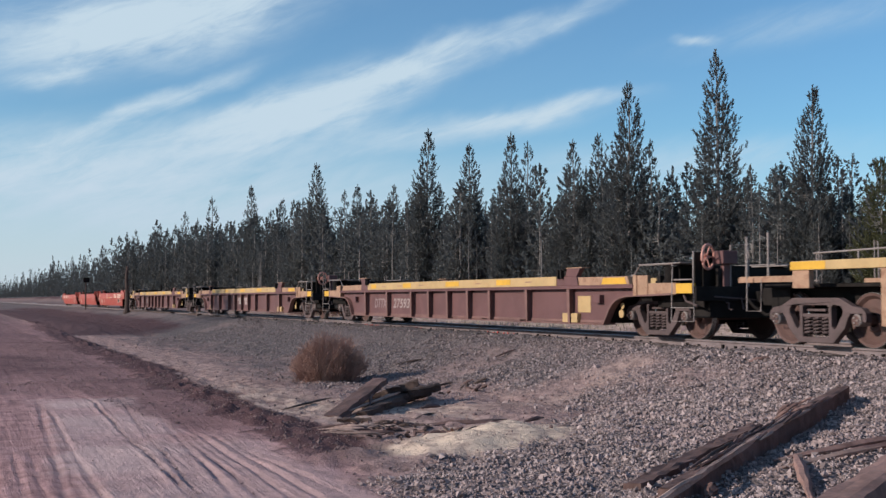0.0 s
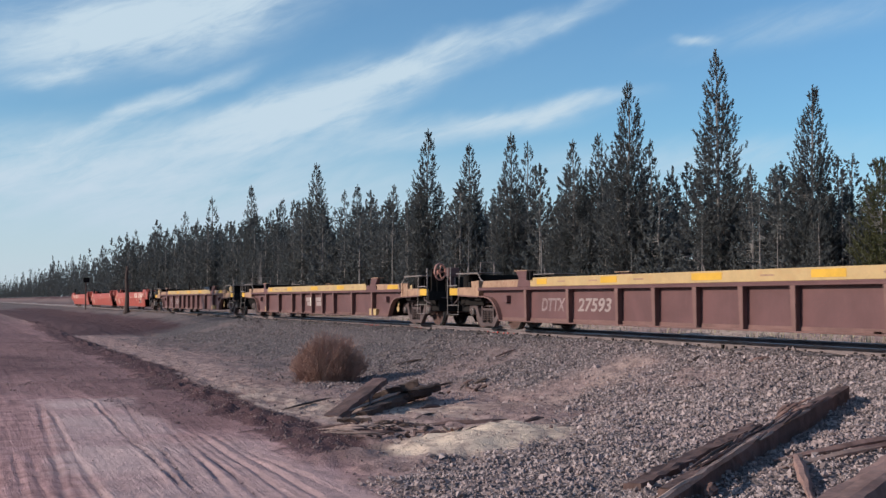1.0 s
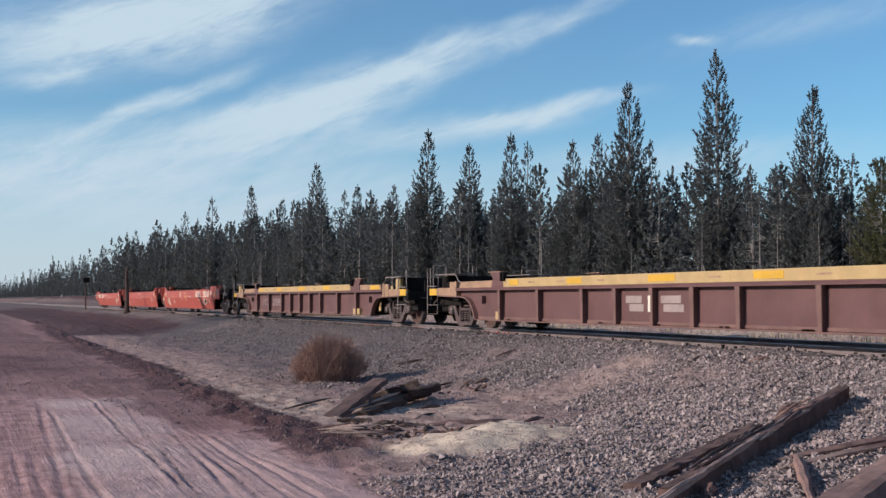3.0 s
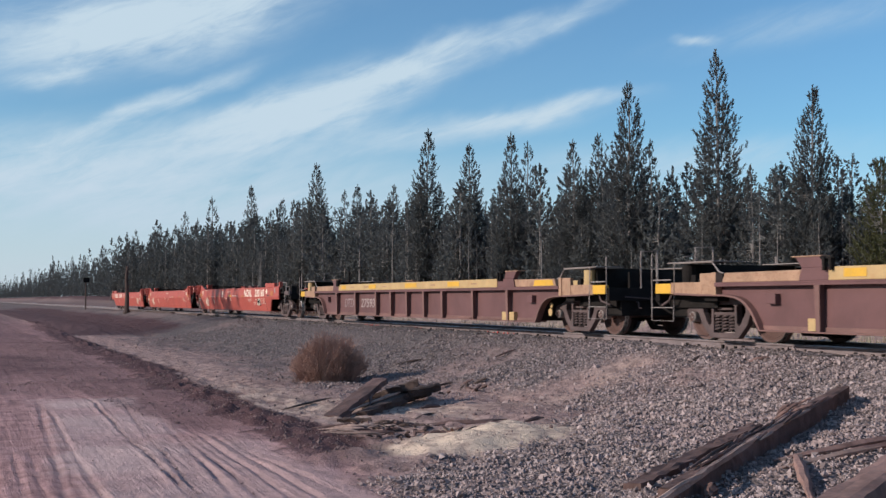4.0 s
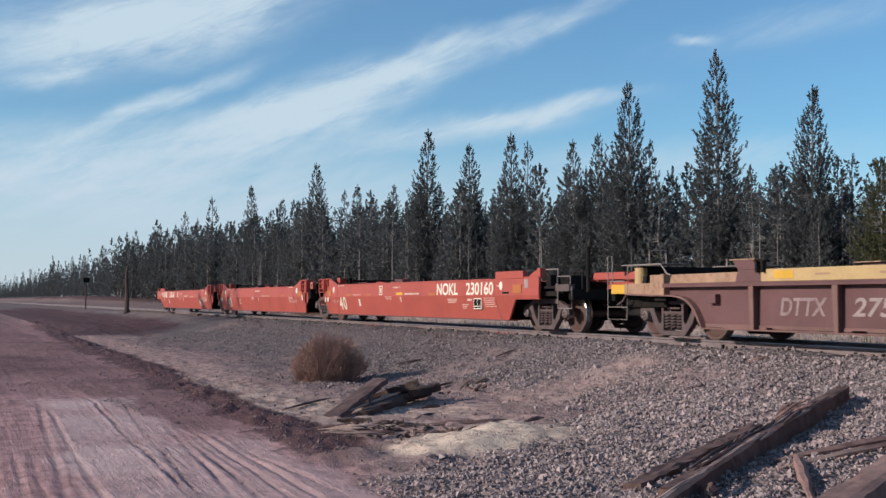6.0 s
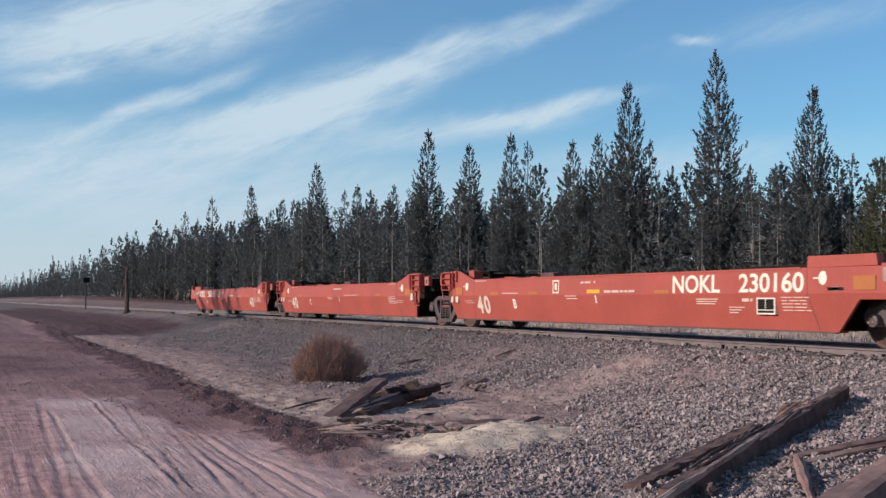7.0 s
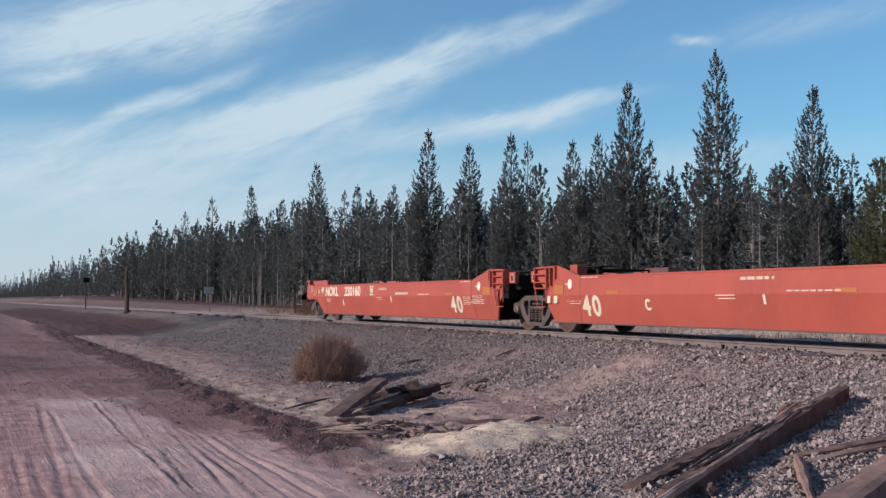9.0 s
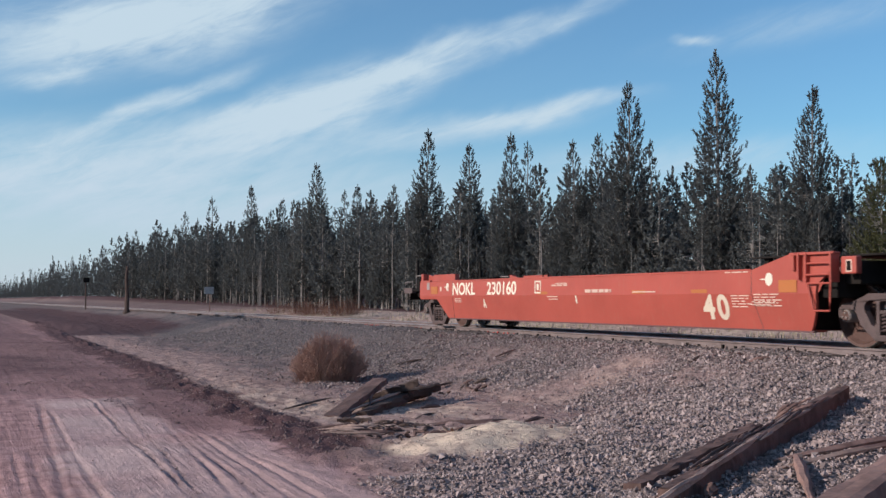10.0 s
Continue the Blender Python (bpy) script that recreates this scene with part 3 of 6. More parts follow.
# ---- the track ----
def build_track():
    track = empty("railway_track", pose(13.35, 0, 0), "single railway track of rusty rails on wooden ties", "railway track", kind="structure")
    for side in (-1, 1):
        bm = bmesh.new()
        c = side * 0.75
        out = [(c - 0.07, -0.17), (c + 0.07, -0.17), (c + 0.07, -0.155), (c + 0.012, -0.135), (c + 0.012, -0.045), (c + 0.036, -0.032), (c + 0.036, -0.006), (c + 0.028, 0.0),
               (c - 0.028, 0.0), (c - 0.036, -0.006), (c - 0.036, -0.032), (c - 0.012, -0.045), (c - 0.012, -0.135), (c - 0.07, -0.155)]
        a = [bm.verts.new((x, -60, z)) for x, z in out]
        b = [bm.verts.new((x, 1500, z)) for x, z in out]
        for i in range(len(out)):
            f = bm.faces.new((a[i], a[(i + 1) % len(out)], b[(i + 1) % len(out)], b[i]))
            f.material_index = 1 if i in (6, 7, 8) else 0
        bmesh.ops.recalc_face_normals(bm, faces=bm.faces[:])
        part("rail", bm, [RAIL_SIDE, RAIL_TOP], track, "steel rail with rusty web and polished head")
    rng = random.Random(4)
    bm = bmesh.new()
    bx(bm, -1.3, 1.3, -0.115, 0.115, -0.35, -0.185)
    bmesh.ops.bevel(bm, geom=bm.edges[:], offset=0.012, segments=1, affect="EDGES")
    me = bpy.data.meshes.new("tie")
    bm.to_mesh(me), bm.free()
    me.materials.append(TIE_WOOD)
    bm = bmesh.new()
    for s in (-0.75, 0.75):
        bx(bm, s - 0.17, s + 0.17, -0.09, 0.09, -0.185, -0.168)
    for s in (-0.75, 0.75):
        for a, b in ((-0.1, -0.05), (0.1, 0.05), (-0.1, 0.055)):
            bx(bm, s + a - 0.012, s + a + 0.012, b - 0.012, b + 0.012, -0.168, -0.14)
    pl = bpy.data.meshes.new("tie_plate")
    bm.to_mesh(pl), bm.free()
    pl.materials.append(RAIL_SIDE)
    bm = bmesh.new()
    for s in (-0.75,):
        for q in (-0.17, 0.17):
            bx(bm, s - 0.11, s - 0.07, q - 0.022, q + 0.022, -0.16, -0.07 if q > 0 else -0.085)
            bx(bm, s + 0.06, s + 0.09, q - 0.02, q + 0.02, -0.19, -0.14)
    an = bpy.data.meshes.new("rail_anchor")
    bm.to_mesh(an), bm.free()
    an.materials.append(BLACK)
    an_red = an.copy()
    an_red.materials[0] = SPIKE_RED
    y = -8.0
    while y < 150:
        t = new("tie", me)
        t.parent = track
        t.location, t.rotation_euler = (rng.uniform(-0.06, 0.06), y, rng.uniform(0.0, 0.075)), (0, 0, rng.uniform(-0.02, 0.02))
        if y < 70:
            q = new("tie_plate", pl)
            q.parent, q.location = track, (0, y, 0)
        if 4 < y < 60 and (rng.random() < 0.75 or 23.9 < y < 25.5 or 29.5 < y < 31 or 32.4 < y < 34.9):
            q = new("rail_anchor", an_red if 24.0 < y < 25.4 or 29.6 < y < 30.9 or 32.5 < y < 34.8 else an)
            q.parent, q.location = track, (0, y, 0)
        y += 0.52 + rng.uniform(-0.03, 0.03)
    return track


build_track()


# ---- railway cars ----
from mathutils.geometry import tessellate_polygon
# along x a car's forward end; the side at -y faces the dirt road; z = 0 on the rails
def wheelset(parent, x, r):
    bm = bmesh.new()
    for s in (-1, 1):
        prof = [(s * 0.70, 0.10), (s * 0.775, 0.10), (s * 0.775, 0.16), (s * 0.745, 0.19), (s * 0.735, r - 0.10), (s * 0.79, r - 0.05), (s * 0.795, r - 0.008),
                (s * 0.79, r), (s * 0.70, r + 0.003), (s * 0.665, r + 0.026), (s * 0.655, r + 0.02), (s * 0.66, r - 0.06), (s * 0.70, r - 0.12)]
        turned(bm, prof, 32, [0, 0, 0, 0, 0, 0, 1, 1, 0, 0, 0, 0])
    tube(bm, [(0, -0.98, 0), (0, 0.98, 0)], 0.075, 10)
    for s in (-1, 1):
        turned(bm, [(s * 0.90, 0.095), (s * 1.10, 0.095), (s * 1.125, 0.075)], 14, [2, 2])
        for k in range(3):
            a = k * math.tau / 3
            bx(bm, 0.045 * math.cos(a) - 0.014, 0.045 * math.cos(a) + 0.014, s * 1.125 - 0.014, s * 1.125 + 0.014, 0.045 * math.sin(a) - 0.014, 0.045 * math.sin(a) + 0.014, 2)
    ob = part("wheelset", bm, [WHEEL, TREAD, GALV], parent, "rusty axle with two solid steel wheels")
    ob.location = (x, 0, r)
    WHEELS.append((ob, x, r))
    return ob


WHEELS = []


def pierced(bm, loops, y0, y1):
    """A plate in x, z from y0 to y1: the first loop is its outline, the others are holes."""
    flat = [p for lp in loops for p in lp]
    tris = tessellate_polygon([[Vector((x, z, 0)) for x, z in lp] for lp in loops])
    a = [bm.verts.new((x, y0, z)) for x, z in flat]
    b = [bm.verts.new((x, y1, z)) for x, z in flat]
    made = []
    for t in tris:
        made.append(bm.faces.new([a[i] for i in t]))
        made.append(bm.faces.new([b[i] for i in t[::-1]]))
    n = 0
    for lp in loops:
        for i in range(len(lp)):
            p, q = n + i, n + (i + 1) % len(lp)
            made.append(bm.faces.new((a[p], b[p], b[q], a[q])))
        n += len(lp)
    bmesh.ops.recalc_face_normals(bm, faces=made)


def truck(car, x, r, base):
    """A two-axle truck: cast side frames with triangular openings, springs, bolster, wheelsets."""
    bm = bmesh.new()
    bx(bm, -0.18, 0.18, -0.93, 0.93, r - 0.04, r + 0.16)
    bx(bm, -0.22, 0.22, -0.30, 0.30, r + 0.10, r + 0.30)
    ob = part("truck", bm, BLACK, car, "dusty cast steel truck with coil springs", 0.01)
    ob.location = (x, 0, 0)
    h = base / 2
    for s in (-1, 1):
        y0, y1 = s * 0.97, s * 1.09
        fb = bmesh.new()
        # a cast plate: pedestals over the bearings, two rounded openings and the window of the springs
        half = [(0.50, r + 0.335), (0.60, r + 0.29), (h - 0.10, r + 0.21), (h + 0.10, r + 0.18), (h + 0.17, r + 0.10), (h + 0.17, r - 0.03), (h + 0.11, r - 0.03), (h + 0.09, r + 0.09), (h - 0.13, r + 0.09),
                (h - 0.19, r + 0.03), (h - 0.26, r - 0.13), (0.37, r - 0.36)]
        hole = [(0.34, r + 0.19), (0.345, r - 0.10), (0.39, r - 0.15), (0.44, r - 0.12), (0.57, r + 0.09), (0.575, r + 0.15), (0.53, r + 0.21), (0.38, r + 0.23)]
        window = [(-0.28, r - 0.27), (0.28, r - 0.27), (0.28, r + 0.19), (0.25, r + 0.22), (-0.25, r + 0.22), (-0.28, r + 0.19)]
        pierced(fb, [half + [(-x, z) for x, z in half[::-1]], hole, [(-x, z) for x, z in hole], window], y0, y1)
        bx(fb, -0.285, 0.285, min(y0, y1) + 0.01, max(y0, y1) - 0.01, r + 0.035, r + 0.09)
        bx(fb, -0.20, 0.20, min(y0, y1) + 0.02, max(y0, y1) + 0.01, r + 0.125, r + 0.165)
        part("side_frame", fb, GRIME, ob, "", 0.014)
        sb = bmesh.new()
        for k in (-0.19, 0.0, 0.19):
            pts = [(k + 0.07 * math.cos(a), s * 1.03 + 0.06 * math.sin(a), r - 0.24 + 0.27 * i / 40) for i, a in ((i, i * math.tau / 8) for i in range(41))]
            tube(sb, pts, 0.017, 5)
            tube(sb, [(k, s * 1.02, r - 0.25), (k, s * 1.02, r + 0.05)], 0.045, 8, 1.0, 1)
        part("spring", sb, [GRIME, BLACK], ob, "dusty coil springs")
    wheelset(ob, -h, r), wheelset(ob, h, r)
    bb = bmesh.new()
    for e in (-1, 1):
        bx(bb, e * (h - r - 0.10) - 0.04, e * (h - r - 0.10) + 0.04, -0.8, 0.8, r - 0.12, r - 0.03)
        for s in (-1, 1):
            bx(bb, e * (h - r - 0.03) - 0.04, e * (h - r - 0.03) + 0.04, s * 0.75 - 0.06, s * 0.75 + 0.06, r - 0.18, r + 0.06)
    part("brake_beam", bb, BLACK, ob)
    return ob


def plain_part(name, boxes, mat, car, label="", bevel=0.006):
    bm = bmesh.new()
    for b in boxes:
        bx(bm, *b)
    return part(name, bm, mat, car, label, bevel)


def coupler(car, x, sign, z=0.78):
    bm = bmesh.new()
    bx(bm, min(x - sign * 0.9, x + sign * 0.45), max(x - sign * 0.9, x + sign * 0.45), -0.09, 0.09, z - 0.10, z + 0.10)
    bx(bm, min(x + sign * 0.3, x + sign * 0.62), max(x + sign * 0.3, x + sign * 0.62), -0.17, 0.15, z - 0.16, z + 0.16)
    part("coupler", bm, BLACK, car, "grimy steel coupler", 0.02)
    bm = bmesh.new()
    tube(bm, [(x, -0.30, z), (x + sign * 0.25, -0.32, z - 0.18), (x + sign * 0.5, -0.26, z - 0.32), (x + sign * 0.68, -0.2, z - 0.30)], 0.028, 6)
    part("air_hose", bm, BLACK, car, "black rubber air hose")


STENCIL = material("pale_stencil", (0.56, 0.38, 0.31), 0.6, 0, 0.1, (0.5, 0.25, 0.2), 0.35, 30, 0.05, 0.001, False, 6)
RIBS = (-6.23, -4.36, -2.48, -1.24, 0.0, 1.24, 2.48, 4.36, 6.23)


def maroon_car(words, number, brake_wheel, placard, logo=False):
    """A stand-alone well car with ribbed maroon sides and a faded yellow top beam."""
    car = empty("well_car", pose(13.35, 0, 0, 0, 0, -90), "empty maroon well car with ribbed sides and faded yellow top beam", "railway car", "maroon well cars in the train")
    for s in (-1, 1):
        S = lambda a, b: (min(s * a, s * b), max(s * a, s * b))
        bm = bmesh.new()
        arch = [(7.58, 0.24), (7.68, 0.38), (7.78, 0.52), (7.90, 0.63), (8.02, 0.70), (8.18, 0.75), (8.42, 0.78), (9.05, 0.79)]
        outline = arch + [(9.05, 0.95)] + [(-9.05, 0.95)] + [(-x, z) for x, z in arch[::-1]]
        prism(bm, outline, s * 1.30, s * 1.33)
        part("side_panel", bm, MAROON, car, "maroon steel side sheet", 0.0)
        # rolled edge over the wheels
        for e in (-1, 1):
            bm = bmesh.new()
            rim = [(e * x, z) for x, z in arch] + [(e * 9.85, 0.81)]
            inner = [(e * (x - 0.035 if x < 8.3 else x), z + (0.0 if x < 7.6 else 0.03)) for x, z in arch] + [(e * 9.85, 0.845)]
            prism(bm, rim + inner[::-1], s * 1.30, s * 1.45)
            part("arch_flange", bm, MAROON_RIB, car)
        plain_part("bottom_sill", [(-7.58, 7.58, *S(1.34, 1.45), 0.215, 0.24), (-7.58, 7.58, *S(1.33, 1.35), 0.24, 0.31)], MAROON_RIB, car)
        plain_part("top_chord", [(-8.66, 8.66, *S(1.30, 1.475), 0.985, 1.015), (-8.66, 8.66, *S(1.455, 1.475), 0.945, 0.985)], MAROON, car, "maroon top chord", 0.004)
        plain_part("top_beam", [(-5.98, 5.74, *S(1.33, 1.465), 1.015, 1.215)], CREAM, car, "faded yellow top beam", 0.01)
        for k, x in enumerate((-5.45, -2.75, 0.35, 3.25, 5.1)):
            wdt = (0.22, 0.3, 0.42, 0.36, 0.0)[k]
            if wdt:
                plain_part("reflective_patch", [(x - wdt, x + wdt, *S(1.462, 1.469), 1.06, 1.185)], YELLOW, car, "bright yellow patch", 0)
        for k in range(7):
            x = -4.6 + k * 1.55 + 0.3 * math.sin(k * 5.1)
            plain_part("stencil_bar", [(x - 0.16, x + 0.16, *S(1.464, 1.4675), 1.10, 1.13)], TAN, car, "illegible stencil", 0)
        for i, x in enumerate(RIBS):
            bm = bmesh.new()
            # a stake of T section that tapers downwards: flange and web
            for top, foot, y0, y1 in ((0.060, 0.042, 1.455, 1.472), (0.010, 0.010, 1.33, 1.456)):
                up = [bm.verts.new((x + q * top, s * d, 0.985)) for q, d in ((-1, y0), (-1, y1), (1, y1), (1, y0))]
                dn = [bm.verts.new((x + q * foot, s * (d - 0.02 if d > 1.4 else d), 0.24)) for q, d in ((-1, y0), (-1, y1), (1, y1), (1, y0))]
                for k in range(4):
                    bm.faces.new((up[k], up[(k + 1) % 4], dn[(k + 1) % 4], dn[k]))
                bm.faces.new(up), bm.faces.new(dn)
            bmesh.ops.recalc_face_normals(bm, faces=bm.faces[:])
            part("rib", bm, MAROON_RIB, car)
        for e in (-1, 1):
            E = lambda a, b: (min(e * a, e * b), max(e * a, e * b))
            # container guide: raised block with clips and a cap
            bm = bmesh.new()
            prism(bm, [(e * 5.76, 1.015), (e * 6.62, 1.015), (e * 6.56, 1.21), (e * 5.76, 1.21)], s * 1.33, s * 1.46)
            prism(bm, [(e * 6.10, 1.21), (e * 6.56, 1.21), (e * 6.70, 1.375), (e * 6.16, 1.375)], s * 1.34, s * 1.45)
            part("guide_block", bm, MAROON, car, "raised maroon container guide", 0.008)
            plain_part("guide_cap", [(*E(6.14, 6.78), *S(1.26, 1.46), 1.375, 1.395)], TAN, car)
            plain_part("guide_clip", [(*E(5.86, 5.91), *S(1.45, 1.53), 1.16, 1.36), (*E(6.00, 6.05), *S(1.45, 1.53), 1.16, 1.36), (*E(5.84, 6.12), *S(1.40, 1.50), 1.335, 1.365)], BLACK, car, "black hooked clip")
            bm = bmesh.new()
            prism(bm, [(e * 6.64, 1.015), (e * 8.50, 1.015), (e * 8.42, 1.175), (e * 6.58, 1.185)], s * 1.30, s * 1.44)
            part("end_beam", bm, TAN, car, "weathered tan and yellow end beam", 0.01)
            if e > 0:
                bm = bmesh.new()
                prism(bm, [(7.50, 1.03), (8.40, 1.03), (8.34, 1.155), (7.56, 1.155)], s * 1.438, s * 1.444)
                part("reflective_patch", bm, YELLOW, car, "bright yellow patch")
            plain_part("corner_post", [(*E(8.64, 8.76), *S(1.30, 1.46), 0.80, 1.19), (*E(8.76, 9.10), *S(1.36, 1.44), 0.80, 1.18), (*E(9.10, 9.97), *S(1.36, 1.43), 0.82, 1.03)], TAN, car, "weathered tan corner plates", 0.008)
            bm = bmesh.new()
            tube(bm, [(e * 8.50, s * 1.40, 1.17), (e * 8.62, s * 1.40, 1.20), (e * 8.80, s * 1.40, 1.37), (e * 9.86, s * 1.40, 1.375)], 0.014, 6)
            tube(bm, [(e * 9.86, s * 1.42, 1.375), (e * 9.86, s * 1.45, 0.34), (e * 10.52, s * 1.45, 0.34), (e * 10.52, s * 1.45, 1.56), (e * 10.44, s * 1.40, 1.58), (e * 10.44, s * 1.40, 0.83)], 0.012, 6)
            tube(bm, [(e * 9.86, s * 1.45, 0.58), (e * 10.52, s * 1.45, 0.58)], 0.009, 6)
            tube(bm, [(e * 9.94, s * 1.44, 1.08), (e * 10.48, s * 1.44, 1.08)], 0.014, 6)
            part("ladder", bm, GALV, car, "grey ladder and stirrup step")
            plain_part("walkway_roof", [(*E(8.78, 10.08), *S(0.75, 1.42), 1.375, 1.395)], GALV, car, "grey grating over the end")
            bm = bmesh.new()
            tube(bm, [(e * 9.62, s * 1.28, 1.03), (e * 9.62, s * 1.28, 1.08), (e * 9.62, s * 1.28, 1.28), (e * 9.62, s * 1.28, 1.33)], 0.125, 14, 0.92)
            part("tank", bm, BLACK if brake_wheel else CREAM, car, "grimy valve housing" if brake_wheel else "cream valve housing")
            plain_part("valve", [(*E(9.30, 9.42), *S(1.25, 1.38), 1.03, 1.16), (*E(9.2, 9.75), *S(1.28, 1.33), 1.03, 1.08)], BLACK, car)
            plain_part("step_plate", [(*E(9.97, 10.44), *S(1.35, 1.43), 0.835, 1.015)], YELLOW, car, "bright yellow end plate", 0.006)
            # white reflectors in the arch and the brake box on the side
            if e > 0:
                bm = bmesh.new()
                turned(bm, [(s * 1.25, 0.085), (s * 1.27, 0.085)], 12, None, (7.95, 0, 0.45))
                turned(bm, [(s * 1.25, 0.06), (s * 1.27, 0.06)], 12, None, (7.99, 0, 0.60))
                part("reflector", bm, CREAM, car, "pale yellow reflector")
            plain_part("bracket_box", [(*E(7.18, 7.42), *S(1.33, 1.44), 0.66, 0.82)], MAROON, car)
        for a, b in ((5.93, 6.17), (6.29, 6.53)) + (((-6.47, -6.31),) if logo else ()):
            plain_part("lift_plate", [(a, b, *S(1.33, 1.425), 0.25, 0.44)], CREAM, car, "cream stencilled jacking plate", 0)
    if placard == 2:
        plain_part("yellow_placard", [(6.42, 6.92, -1.337, -1.33, 0.46, 0.80)], CREAM, car, "yellow placard")
    # floor of the well, centre sills, end platforms
    plain_part("well_floor", [(-7.4, 7.4, -1.35, -1.05, 0.22, 0.26), (-7.4, 7.4, 1.05, 1.35, 0.22, 0.26)] + [(x - 0.15, x + 0.15, -1.35, 1.35, 0.225, 0.28) for x in (-6, -4, -2, 0, 2, 4, 6)], MAROON_RIB, car)
    for e in (-1, 1):
        E = lambda a, b: (min(e * a, e * b), max(e * a, e * b))
        bm = bmesh.new()
        prism(bm, [(e * 7.3, 0.25), (e * 7.36, 0.25), (e * 8.1, 0.98), (e * 8.04, 0.98)], -1.27, 1.27)
        part("bulkhead", bm, BLACK, car, "grimy sloping end bulkhead")
        plain_part("end_platform", [(*E(8.0, 10.45), -1.30, 1.30, 0.86, 0.92), (*E(8.1, 10.5), -0.35, 0.35, 0.62, 0.92), (*E(10.38, 10.5), -1.38, 1.38, 0.70, 0.96), (*E(8.75, 9.1), -1.34, 1.34, 0.70, 0.90)], BLACK, car, "grimy end platform")
        for y in (-1.12, 1.12):
            plain_part("end_skirt", [(*E(9.0, 10.4), y - 0.02, y + 0.02, 0.58, 0.90)], BLACK, car, "grimy skirt plate")
        plain_part("draft_box", [(*E(9.95, 10.45), -1.05, 1.05, 0.40, 0.90)], BLACK, car, "grimy brake gear under the end")
        plain_part("end_rack", [(*E(9.7, 9.78), -1.2, 1.2, 0.9, 1.36), (*E(10.30, 10.36), -0.8, 0.9, 0.95, 1.28), (*E(9.9, 10.3), -0.5, 0.6, 0.92, 1.22)], BLACK, car, "black brake gear on the end")
        bm = bmesh.new()
        tube(bm, [(e * 10.40, -0.55, 0.95), (e * 10.40, -0.55, 1.70), (e * 10.40, -0.15, 1.72), (e * 10.40, -0.15, 0.95)], 0.016, 6)
        part("end_rail", bm, GALV, car, "grey end handrail")
        bm = bmesh.new()
        for k, (y0, y1) in enumerate(((-1.2, -0.4), (-1.0, 0.3), (-0.7, -0.7))):
            x = 10.47 + 0.03 * k
            tube(bm, [(e * (x - 0.3), y0, 0.96 - 0.12 * k), (e * x, y0, 0.90 - 0.12 * k), (e * x, y1, 0.84 - 0.14 * k), (e * (x + 0.1), y1, 0.55)], 0.017, 6)
        tube(bm, [(e * 9.95, -1.32, 0.98), (e * 10.15, -1.34, 0.70), (e * 10.42, -1.30, 0.62)], 0.02, 6)
        part("brake_pipe", bm, GRIME, car, "dusty brake pipes on the end")
        coupler(car, e * 10.5, e)
        truck(car, e * 8.90, 0.419, 1.74)
    if brake_wheel:
        plain_part("brake_stand", [(10.10, 10.16, -1.15, -0.70, 0.95, 1.58), (10.06, 10.20, -1.0, -0.84, 0.92, 1.40)], BLACK, car, "black hand brake stand")
        plain_part("brake_box", [(10.22, 10.48, -0.78, -0.45, 1.36, 1.60), (10.30, 10.40, -0.70, -0.52, 0.92, 1.36)], MAROON, car, "dark red gear box of the hand brake", 0.015)
        bm = bmesh.new()
        c, lean = Vector((10.28, -0.95, 1.49)), radians(-24)
        rim = [c + Vector((0.22 * math.cos(a) * math.sin(lean), 0.22 * math.cos(a) * math.cos(lean), 0.22 * math.sin(a))) for a in (k * math.tau / 20 for k in range(21))]
        tube(bm, rim, 0.026, 6)
        hub = c - Vector((0.05, 0, 0))
        for k in range(0, 20, 4):
            tube(bm, [hub, rim[k]], 0.014, 5)
        tube(bm, [c - Vector((0.14, 0, 0)), hub], 0.06, 8)
        part("brake_wheel", bm, BRAKE_RED, car, "faded red hand brake wheel")
    if words:
        lettering(words, 1.04, 0.28, WORN, car, -5.17, -1.334, 0.615, label="worn white lettering", bold=0.02, slant=0.2)
        lettering(number, 1.30, 0.28, FADED, car, -3.50, -1.334, 0.615, label="white car number", bold=0.02, slant=0.2)
    if logo:
        for a, b, z0, z1 in ((-1.02, -0.48, 0.66, 0.80), (-0.90, -0.42, 0.50, 0.64), (0.14, 0.76, 0.66, 0.80), (0.22, 0.84, 0.50, 0.64)):
            plain_part("logo_shape", [(a, b, -1.334, -1.33, z0, z1)], FADED, car, "worn white painted logo shape", 0)
        plain_part("logo_shape", [(-0.07, 0.0, -1.474, -1.45, 0.50, 0.80)], WHITE, car, "white painted logo shape on a rib", 0)
    return car


